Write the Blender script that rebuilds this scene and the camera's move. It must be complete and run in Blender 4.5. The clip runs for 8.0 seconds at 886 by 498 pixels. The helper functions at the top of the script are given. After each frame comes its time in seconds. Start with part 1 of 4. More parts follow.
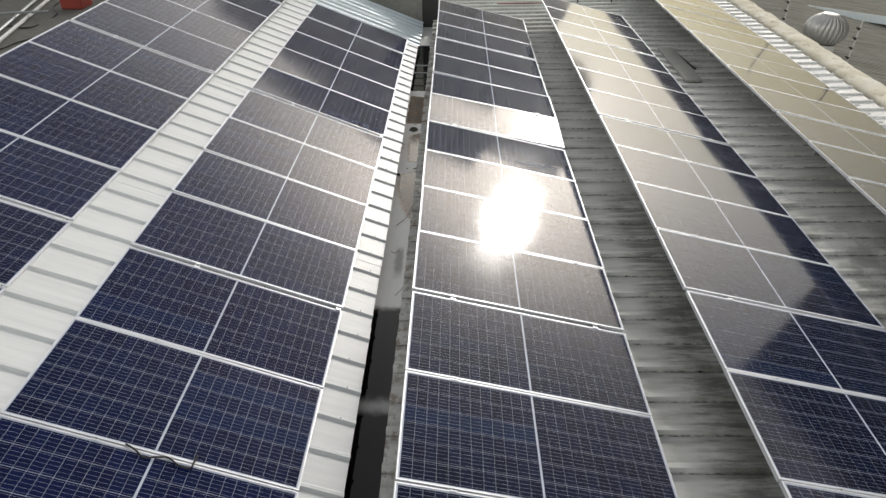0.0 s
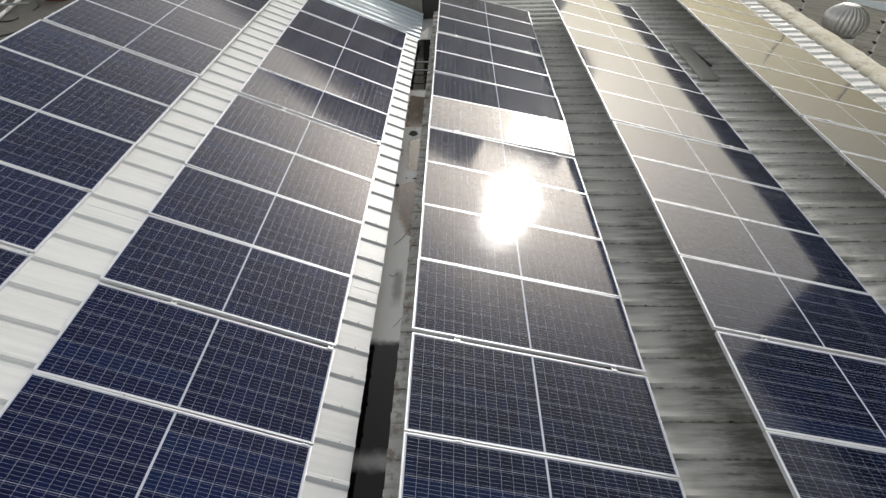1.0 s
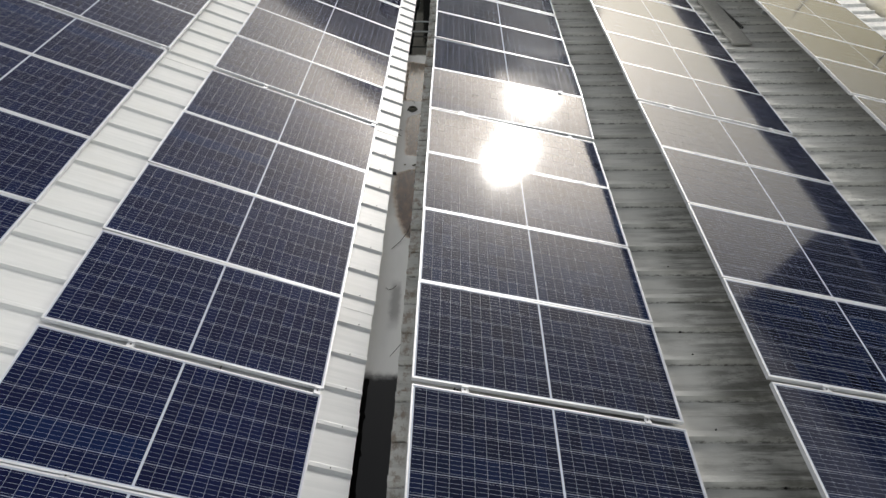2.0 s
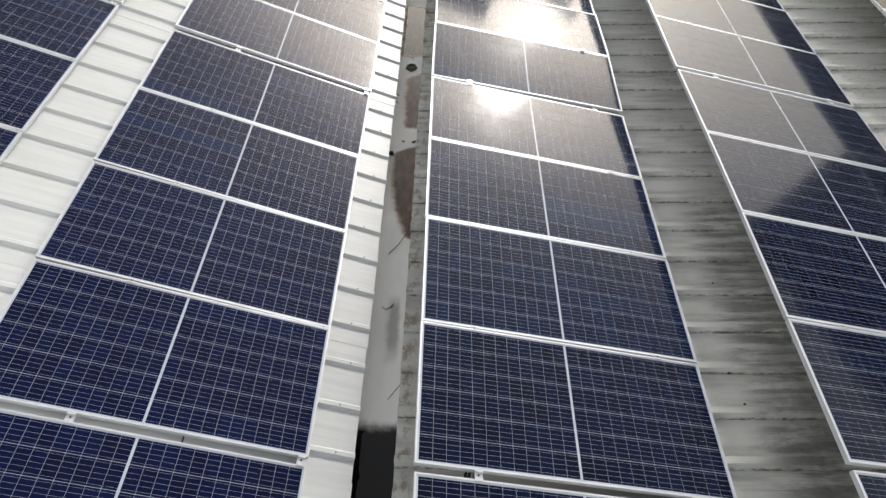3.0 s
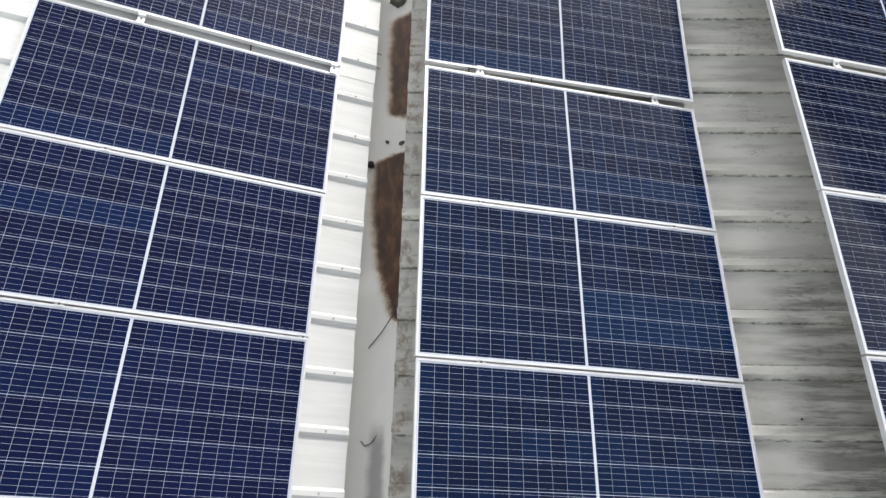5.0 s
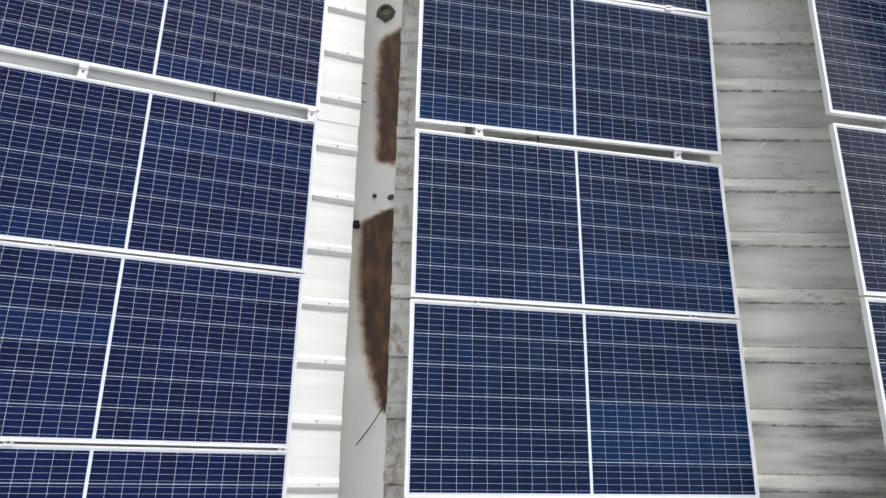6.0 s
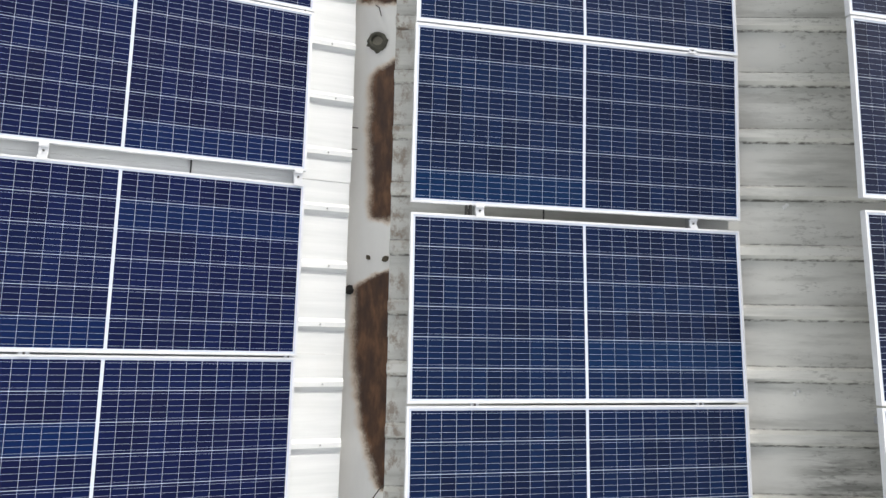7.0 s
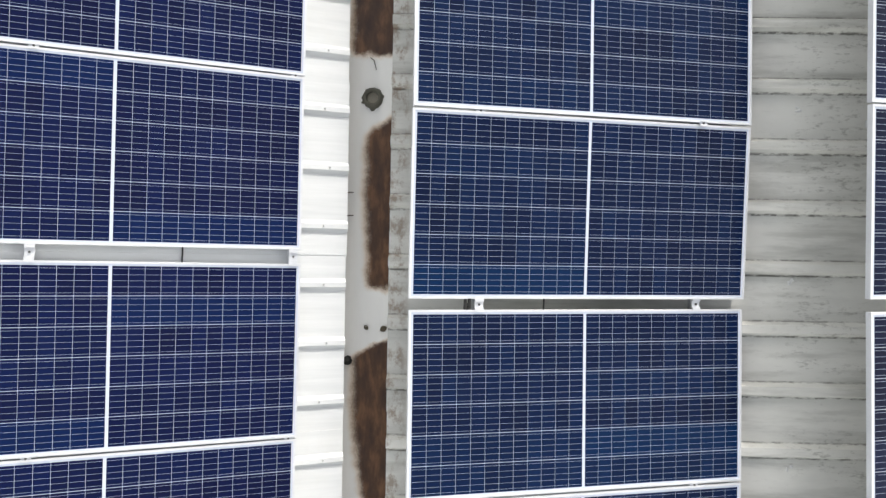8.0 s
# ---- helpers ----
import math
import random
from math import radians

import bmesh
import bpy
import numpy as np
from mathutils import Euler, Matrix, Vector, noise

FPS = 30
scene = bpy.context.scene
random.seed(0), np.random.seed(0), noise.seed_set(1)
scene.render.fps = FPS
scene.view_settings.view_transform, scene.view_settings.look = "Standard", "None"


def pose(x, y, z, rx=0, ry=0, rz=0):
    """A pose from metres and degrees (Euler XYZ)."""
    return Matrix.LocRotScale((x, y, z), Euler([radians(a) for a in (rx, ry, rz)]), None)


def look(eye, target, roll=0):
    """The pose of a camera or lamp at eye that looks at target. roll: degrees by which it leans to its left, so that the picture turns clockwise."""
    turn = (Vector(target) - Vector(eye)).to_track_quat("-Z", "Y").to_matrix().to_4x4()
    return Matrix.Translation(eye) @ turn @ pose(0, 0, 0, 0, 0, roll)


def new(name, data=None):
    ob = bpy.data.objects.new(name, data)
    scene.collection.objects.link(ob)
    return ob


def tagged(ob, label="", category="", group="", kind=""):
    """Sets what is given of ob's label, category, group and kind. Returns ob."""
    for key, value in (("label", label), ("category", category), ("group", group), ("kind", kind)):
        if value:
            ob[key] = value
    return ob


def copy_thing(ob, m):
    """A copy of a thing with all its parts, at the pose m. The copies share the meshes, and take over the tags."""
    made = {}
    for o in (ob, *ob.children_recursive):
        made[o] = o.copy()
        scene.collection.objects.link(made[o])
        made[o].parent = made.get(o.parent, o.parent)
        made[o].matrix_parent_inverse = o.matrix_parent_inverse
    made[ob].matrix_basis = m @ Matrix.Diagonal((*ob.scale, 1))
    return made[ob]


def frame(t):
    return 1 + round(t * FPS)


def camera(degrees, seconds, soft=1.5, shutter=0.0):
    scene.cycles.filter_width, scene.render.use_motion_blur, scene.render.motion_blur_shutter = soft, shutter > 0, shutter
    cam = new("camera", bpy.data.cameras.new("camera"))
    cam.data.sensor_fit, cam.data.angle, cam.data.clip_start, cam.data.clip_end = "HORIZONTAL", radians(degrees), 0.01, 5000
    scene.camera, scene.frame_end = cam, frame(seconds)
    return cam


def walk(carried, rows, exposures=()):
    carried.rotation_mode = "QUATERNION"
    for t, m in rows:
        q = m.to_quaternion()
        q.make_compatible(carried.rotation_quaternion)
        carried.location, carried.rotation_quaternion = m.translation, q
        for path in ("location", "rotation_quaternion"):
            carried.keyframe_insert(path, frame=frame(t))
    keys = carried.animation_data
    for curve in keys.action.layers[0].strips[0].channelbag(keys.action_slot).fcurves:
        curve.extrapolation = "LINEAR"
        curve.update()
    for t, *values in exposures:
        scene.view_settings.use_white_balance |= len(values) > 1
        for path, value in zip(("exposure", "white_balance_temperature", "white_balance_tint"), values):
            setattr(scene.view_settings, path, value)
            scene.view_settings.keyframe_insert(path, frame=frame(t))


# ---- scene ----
cam = camera(65.85, 8.0, soft=1.4)
PATH = [
    (0, 0.375, -8.405, 3.750, 57.58, 0.03, 0.96),
    (0.5, 0.364, -8.083, 3.765, 57.28, 0.02, 0.93),
    (1, 0.341, -7.626, 3.774, 56.23, 0.10, 0.95),
    (1.5, 0.322, -7.068, 3.779, 54.13, 0.13, 0.95),
    (3, 0.192, -5.101, 3.751, 44.29, -0.08, 0.85),
    (3.5, 0.180, -4.399, 3.758, 39.62, -0.09, 0.89),
    (4, 0.172, -3.678, 3.764, 34.97, -0.05, 0.95),
    (4.5, 0.165, -2.931, 3.766, 30.24, -0.02, 0.97),
    (6, 0.197, -0.847, 3.761, 16.74, 0.07, 0.98),
    (6.5, 0.189, -0.239, 3.758, 12.26, 0.03, 0.95),
    (7, 0.182, 0.337, 3.753, 7.75, -0.03, 0.94),
    (7.5, 0.175, 0.876, 3.749, 3.48, -0.05, 0.94),
    (8, 0.170, 1.387, 3.748, 0.21, -0.08, 0.96),
]
EXPOSURES = [(0, -0.53), (1.5, -0.51), (3, -0.26), (3.5, -0.11), (4.5, 0.20), (6, 0.46), (8, 0.57)]
walk(cam, [(t, pose(*row)) for t, *row in PATH], EXPOSURES)

# ---- light ----
SUN_AZIMUTH, SUN_HEIGHT = 18.3, 23.9
world = bpy.data.worlds.new("sky")
scene.world = world
world.use_nodes = True
sky = world.node_tree.nodes.new("ShaderNodeTexSky")
sky.sky_type, sky.sun_disc = "NISHITA", False
sky.sun_elevation, sky.sun_rotation = radians(SUN_HEIGHT), radians(SUN_AZIMUTH)
sky.dust_density, sky.air_density, sky.altitude = 3.5, 1.0, 50.0
background = world.node_tree.nodes["Background"]
background.inputs["Strength"].default_value = 0.12
# white haze over the whole sky, thicker towards the horizon
nodes_w, links_w = world.node_tree.nodes, world.node_tree.links
height = nodes_w.new("ShaderNodeSeparateXYZ")
links_w.new(nodes_w.new("ShaderNodeTexCoord").outputs["Generated"], height.inputs[0])
fade = nodes_w.new("ShaderNodeMapRange")
fade.interpolation_type = "SMOOTHSTEP"
for slot, value in enumerate((0.40, 0.58, 1.0, 0.12)):
    fade.inputs[slot + 1].default_value = value
links_w.new(height.outputs["Z"], fade.inputs[0])
veil = nodes_w.new("ShaderNodeMix")
veil.data_type, veil.blend_type = "RGBA", "MULTIPLY"
veil.inputs[0].default_value, veil.inputs[6].default_value = 1.0, (9.6, 9.3, 8.4, 1)
low = nodes_w.new("ShaderNodeMapRange")
low.interpolation_type = "SMOOTHSTEP"
for slot, value in enumerate((0.02, 0.34, 0.0, 1.0)):
    low.inputs[slot + 1].default_value = value
links_w.new(height.outputs["Z"], low.inputs[0])
# dust scatters forward: the haze is brighter round the sun
az, el = radians(SUN_AZIMUTH), radians(SUN_HEIGHT)
towards = nodes_w.new("ShaderNodeVectorMath")
towards.operation = "DOT_PRODUCT"
towards.inputs[1].default_value = (math.sin(az) * math.cos(el), math.cos(az) * math.cos(el), math.sin(el))
links_w.new(height.inputs[0].links[0].from_socket, towards.inputs[0])
glow = nodes_w.new("ShaderNodeMapRange")
for slot, value in enumerate((-0.2, 0.85, 1.3, 1.0)):
    glow.inputs[slot + 1].default_value = value
links_w.new(towards.outputs["Value"], glow.inputs[0])
glowing = nodes_w.new("ShaderNodeMath")
glowing.operation = "MULTIPLY"
links_w.new(fade.outputs[0], glowing.inputs[0])
links_w.new(glow.outputs[0], glowing.inputs[1])
links_w.new(glowing.outputs[0], veil.inputs[7])
pale = nodes_w.new("ShaderNodeHueSaturation")
pale.inputs["Saturation"].default_value = 0.4
links_w.new(sky.outputs[0], pale.inputs["Color"])
haze = nodes_w.new("ShaderNodeMix")
haze.data_type, haze.blend_type, haze.inputs[0].default_value = "RGBA", "ADD", 1.0
links_w.new(pale.outputs[0], haze.inputs[6])
links_w.new(veil.outputs[2], haze.inputs[7])
# a warm aureole of forward-scattered light stands round the sun in the haze, a narrow lobe and a wide one
front = nodes_w.new("ShaderNodeMath")
front.operation, front.inputs[1].default_value = "MAXIMUM", 0.0
links_w.new(towards.outputs["Value"], front.inputs[0])
hazy = nodes_w.new("ShaderNodeMath")
hazy.operation = "MULTIPLY"
links_w.new(fade.outputs[0], hazy.inputs[0])
links_w.new(low.outputs[0], hazy.inputs[1])
warmed = haze
for power, tint in ((90.0, (60.0, 50.0, 40.0, 1)), (20.0, (20.0, 18.2, 14.4, 1))):
    lobe, aureole, total = nodes_w.new("ShaderNodeMath"), nodes_w.new("ShaderNodeMix"), nodes_w.new("ShaderNodeMix")
    lobe.operation, lobe.inputs[1].default_value = "POWER", power
    links_w.new(front.outputs[0], lobe.inputs[0])
    layer = nodes_w.new("ShaderNodeMath")
    layer.operation = "MULTIPLY"
    links_w.new(lobe.outputs[0], layer.inputs[0])
    links_w.new(hazy.outputs[0], layer.inputs[1])
    aureole.data_type, aureole.blend_type, aureole.inputs[0].default_value = "RGBA", "MULTIPLY", 1.0
    aureole.inputs[6].default_value = tint
    links_w.new(layer.outputs[0], aureole.inputs[7])
    total.data_type, total.blend_type, total.inputs[0].default_value = "RGBA", "ADD", 1.0
    links_w.new(warmed.outputs[2], total.inputs[6])
    links_w.new(aureole.outputs[2], total.inputs[7])
    warmed = total
# smog takes the blue and some of the light from the lowest sky
smog = nodes_w.new("ShaderNodeMix")
smog.data_type, smog.inputs[6].default_value, smog.inputs[7].default_value = "RGBA", (0.33, 0.32, 0.22, 1), (1, 1, 1, 1)
links_w.new(low.outputs[0], smog.inputs[0])
dimmed = nodes_w.new("ShaderNodeMix")
dimmed.data_type, dimmed.blend_type, dimmed.inputs[0].default_value = "RGBA", "MULTIPLY", 1.0
links_w.new(warmed.outputs[2], dimmed.inputs[6])
links_w.new(smog.outputs[2], dimmed.inputs[7])
links_w.new(dimmed.outputs[2], background.inputs[0])
sun = new("sun", bpy.data.lights.new("sun", "SUN"))
sun.data.energy, sun.data.angle, sun.data.color = 1.8, radians(3.0), (1.0, 0.965, 0.91)
sun.matrix_world = look((math.sin(az) * math.cos(el) * 30, math.cos(az) * math.cos(el) * 30, math.sin(el) * 30), (0, 0, 0))


# ---- materials ----
def material(name, colour, rough=0.6, metal=0.0):
    """A plain Principled material, and handles to add to it: nodes, link, shader."""
    m = bpy.data.materials.new(name)
    m.use_nodes = True
    nodes, links = m.node_tree.nodes, m.node_tree.links
    shader = nodes["Principled BSDF"]
    shader.inputs["Base Color"].default_value = (*colour, 1)
    shader.inputs["Roughness"].default_value = rough
    shader.inputs["Metallic"].default_value = metal
    return m, nodes, links, shader


def world_mapped(nodes, links, scale, move=(0, 0, 0)):
    geo, mp = nodes.new("ShaderNodeNewGeometry"), nodes.new("ShaderNodeMapping")
    mp.inputs["Scale"].default_value, mp.inputs["Location"].default_value = scale, move
    links.new(geo.outputs["Position"], mp.inputs[0])
    return mp.outputs[0]


def grain(nodes, links, vector, scale=1.0, detail=6.0, rough=0.6):
    n = nodes.new("ShaderNodeTexNoise")
    n.inputs["Scale"].default_value, n.inputs["Detail"].default_value, n.inputs["Roughness"].default_value = scale, detail, rough
    links.new(vector, n.inputs["Vector"])
    return n.outputs["Fac"]


def ramp(nodes, links, fac, stops):
    r = nodes.new("ShaderNodeValToRGB")
    while len(r.color_ramp.elements) < len(stops):
        r.color_ramp.elements.new(0.5)
    for e, (at, colour) in zip(r.color_ramp.elements, stops):
        e.position, e.color = at, (*colour, 1) if len(colour) == 3 else colour
    links.new(fac, r.inputs[0])
    return r.outputs[0]


def mixed(nodes, links, fac, a, b, how="MIX"):
    n = nodes.new("ShaderNodeMix")
    n.data_type, n.blend_type = "RGBA", how
    for socket, value in ((n.inputs[0], fac), (n.inputs[6], a), (n.inputs[7], b)):
        if isinstance(value, (int, float)):
            socket.default_value = value
        elif isinstance(value, tuple):
            socket.default_value = (*value, 1)
        else:
            links.new(value, socket)
    return n.outputs[2]


def maths(nodes, links, how, a, b=0.0, c=None):
    n = nodes.new("ShaderNodeMath")
    n.operation = how
    for socket, value in zip(n.inputs, (a, b, c)):
        if value is None:
            continue
        if isinstance(value, (int, float)):
            socket.default_value = value
        else:
            links.new(value, socket)
    return n.outputs[0]


def ranged(nodes, links, value, a, b, c=0.0, d=1.0):
    n = nodes.new("ShaderNodeMapRange")
    n.interpolation_type = "SMOOTHSTEP"
    links.new(value, n.inputs[0])
    for i, v in enumerate((a, b, c, d)):
        n.inputs[i + 1].default_value = v
    return n.outputs[0]


def bumped(nodes, links, shader, height, strength=0.3, distance=0.01):
    b = nodes.new("ShaderNodeBump")
    b.inputs["Strength"].default_value, b.inputs["Distance"].default_value = strength, distance
    links.new(height, b.inputs["Height"])
    links.new(b.outputs[0], shader.inputs["Normal"])


def plain(name, colour, rough=0.6, metal=0.0, scale=14.0, depth=0.25):
    """A colour with fine and broad variation and a slight relief."""
    m, nodes, links, shader = material(name, colour, rough, metal)
    v = world_mapped(nodes, links, (1, 1, 1))
    fine, broad = grain(nodes, links, v, scale * 4), grain(nodes, links, v, scale * 0.25, 4)
    both = maths(nodes, links, "ADD", maths(nodes, links, "MULTIPLY", fine, 0.4), maths(nodes, links, "MULTIPLY", broad, 0.6))
    low, high = tuple(c * (1 - depth) for c in colour), tuple(min(c * (1 + depth), 1) for c in colour)
    links.new(ramp(nodes, links, both, ((0.3, low), (0.7, high))), shader.inputs["Base Color"])
    links.new(ranged(nodes, links, broad, 0.3, 0.7, rough * 0.85, min(rough * 1.2, 1)), shader.inputs["Roughness"])
    bumped(nodes, links, shader, fine, 0.15, 0.002)
    return m


PANEL_W, PANEL_H, THICK = 2.094, 1.055, 0.035
CELL_X, CELL_Y, MIDDLE = 0.0846, 0.1682, 0.0080
GLASS_ROUGH = 0.06


def dusted_glass(nodes, links, shader, base):
    """The front glass of a panel: its gloss, with a thin film of dust on it."""
    v = world_mapped(nodes, links, (1, 1, 1))
    dust = grain(nodes, links, v, 1.7, 5)
    fine = grain(nodes, links, v, 60.0, 3)
    film = maths(nodes, links, "MULTIPLY", ranged(nodes, links, dust, 0.35, 0.75), 0.003)
    links.new(mixed(nodes, links, film, base, (0.45, 0.42, 0.36)), shader.inputs["Base Color"])
    links.new(maths(nodes, links, "ADD", ranged(nodes, links, dust, 0.3, 0.7, GLASS_ROUGH, GLASS_ROUGH + 0.04), maths(nodes, links, "MULTIPLY", fine, 0.01)), shader.inputs["Roughness"])
    # anti-reflective solar glass
    shader.inputs["IOR"].default_value = 1.5
    shader.inputs["Specular IOR Level"].default_value = 0.15
    # fine dust greys the glass at a low angle
    shader.inputs["Sheen Weight"].default_value, shader.inputs["Sheen Roughness"].default_value = 0.15, 0.28
    shader.inputs["Sheen Tint"].default_value = (0.95, 0.90, 0.83, 1)
    # the dust film scatters the sun's mirror image into a wide glow
    shader.inputs["Coat Weight"].default_value, shader.inputs["Coat Roughness"].default_value, shader.inputs["Coat IOR"].default_value = 0.016, 0.30, 1.25


def make_cells(name, dark, middle, light, odd, half=0.00052, tin=(0.50, 0.57, 0.72)):
    m, nodes, links, shader = material(name, middle, 0.1)
    geo, info = nodes.new("ShaderNodeNewGeometry"), nodes.new("ShaderNodeObjectInfo")
    both = maths(nodes, links, "ADD", maths(nodes, links, "MULTIPLY", geo.outputs["Random Per Island"], 0.45), maths(nodes, links, "MULTIPLY", info.outputs["Random"], 0.55))
    tone = ramp(nodes, links, both, ((0.0, dark), (0.55, middle), (1.0, light)))
    # strings of cells from another batch, paler and greener
    hue = nodes.new("ShaderNodeSeparateColor")
    links.new(info.outputs["Color"], hue.inputs[0])
    tone = mixed(nodes, links, maths(nodes, links, "SUBTRACT", 1.0, hue.outputs[0]), tone, odd)
    co = nodes.new("ShaderNodeTexCoord")
    sep = nodes.new("ShaderNodeSeparateXYZ")
    links.new(co.outputs["Object"], sep.inputs[0])
    # five bright bus bars along each row of cells
    along = maths(nodes, links, "FRACT", maths(nodes, links, "MULTIPLY", maths(nodes, links, "ADD", sep.outputs["Y"], 3 * CELL_Y), 5 / CELL_Y))
    away = maths(nodes, links, "ABSOLUTE", maths(nodes, links, "SUBTRACT", along, 0.5))
    bar = maths(nodes, links, "LESS_THAN", away, half * 5 / CELL_Y)
    base = mixed(nodes, links, bar, tone, tin)
    dusted_glass(nodes, links, shader, base)
    # the bars are tinned ribbon
    links.new(maths(nodes, links, "MULTIPLY", bar, 0.12), shader.inputs["Metallic"])
    gloss = shader.inputs["Roughness"].links[0].from_socket
    links.new(maths(nodes, links, "ADD", gloss, maths(nodes, links, "MULTIPLY", bar, 0.3)), shader.inputs["Roughness"])
    return m


def make_backsheet():
    m, nodes, links, shader = material("white_backsheet", (0.62, 0.64, 0.67), 0.12)
    v = world_mapped(nodes, links, (1, 1, 1))
    tone = ramp(nodes, links, grain(nodes, links, v, 3.0), ((0.3, (0.52, 0.57, 0.68)), (0.7, (0.58, 0.635, 0.75))))
    dusted_glass(nodes, links, shader, tone)
    return m


TEAL_CELLS = make_cells("navy_silicon_cells", (0.0033, 0.0058, 0.0224), (0.0035, 0.0098, 0.0405), (0.0035, 0.0150, 0.0570), (0.0018, 0.0210, 0.0770))
VIOLET_CELLS = make_cells("violet_blue_silicon_cells", (0.0034, 0.0048, 0.0270), (0.0036, 0.0068, 0.0410), (0.0036, 0.0098, 0.0570), (0.0020, 0.0140, 0.0700))
DARK_CELLS = make_cells("dark_navy_silicon_cells", (0.0018, 0.0034, 0.017), (0.0020, 0.0052, 0.027), (0.0020, 0.0078, 0.038), (0.0016, 0.0112, 0.050))
# navy cells darkened: their look at a low angle, put into the colour
DIMMED_CELLS = make_cells("dimmed_silicon_cells", (0.0028, 0.0042, 0.0160), (0.0030, 0.0064, 0.0290), (0.0032, 0.0098, 0.0440), (0.0020, 0.0140, 0.0600), 0.00056, (0.51, 0.57, 0.70))
BACKSHEET = make_backsheet()
ALUMINIUM = plain("anodised_aluminium", (0.74, 0.76, 0.80), 0.38, 0.35, 20, 0.08)
BACK = plain("dark_back_cover", (0.03, 0.03, 0.032), 0.5, 0, 5, 0.2)
BOLT = plain("dark_steel_bolt", (0.10, 0.10, 0.10), 0.45, 0.6)
GALVANISED = plain("galvanised_steel", (0.42, 0.44, 0.45), 0.42, 0.7, 6, 0.2)
GALVANISED_SHEET = plain("new_galvanised_sheet", (0.70, 0.78, 0.83), 0.35, 0.3, 4, 0.12)
DARK_STEEL = plain("dark_steel", (0.05, 0.05, 0.05), 0.6, 0.3)
BLACK = plain("black_rubber", (0.012, 0.012, 0.012), 0.55)
PLANK = plain("grey_board", (0.33, 0.33, 0.31), 0.7, 0, 5, 0.25)
AGED_WHITE = plain("aged_white_sheet", (0.70, 0.71, 0.70), 0.6, 0, 6, 0.3)
SPUN_METAL = plain("bright_spun_aluminium", (0.66, 0.66, 0.65), 0.35, 0.3, 8, 0.15)
CONCRETE = plain("grey_concrete", (0.22, 0.22, 0.20), 0.9, 0, 3, 0.3)
SLAB = plain("dirty_slab", (0.11, 0.11, 0.10), 0.85, 0, 2, 0.5)
RED = plain("red_paint", (0.32, 0.05, 0.035), 0.55, 0, 8, 0.25)
WALL = plain("render_wall", (0.34, 0.33, 0.30), 0.9, 0, 2, 0.2)
PALE_WALL = plain("pale_grey_wall", (0.86, 0.84, 0.79), 0.9, 0, 0.3, 0.15)
GROUND = plain("dusty_ground", (0.40, 0.37, 0.31), 0.95, 0, 1, 0.3)
WHITE_PIPE = plain("white_pipe", (0.68, 0.69, 0.69), 0.5, 0, 9, 0.15)
LEAF = plain("dead_leaf", (0.10, 0.085, 0.06), 0.9)
TWIG = plain("dry_twig", (0.05, 0.04, 0.03), 0.9)


def make_white_roof():
    m, nodes, links, shader = material("white_painted_sheet", (0.74, 0.75, 0.74), 0.42)
    v = world_mapped(nodes, links, (0.5, 9, 0.5))
    streak = grain(nodes, links, v, 2.2, 6)
    broad = grain(nodes, links, world_mapped(nodes, links, (1, 1, 1)), 1.3, 5)
    tone = ramp(nodes, links, streak, ((0.32, (0.70, 0.725, 0.74)), (0.62, (0.79, 0.81, 0.825))))
    tone = mixed(nodes, links, ranged(nodes, links, broad, 0.5, 0.8, 0, 0.35), tone, (0.68, 0.68, 0.64))
    links.new(tone, shader.inputs["Base Color"])
    bumped(nodes, links, shader, broad, 0.25, 0.01)
    return m


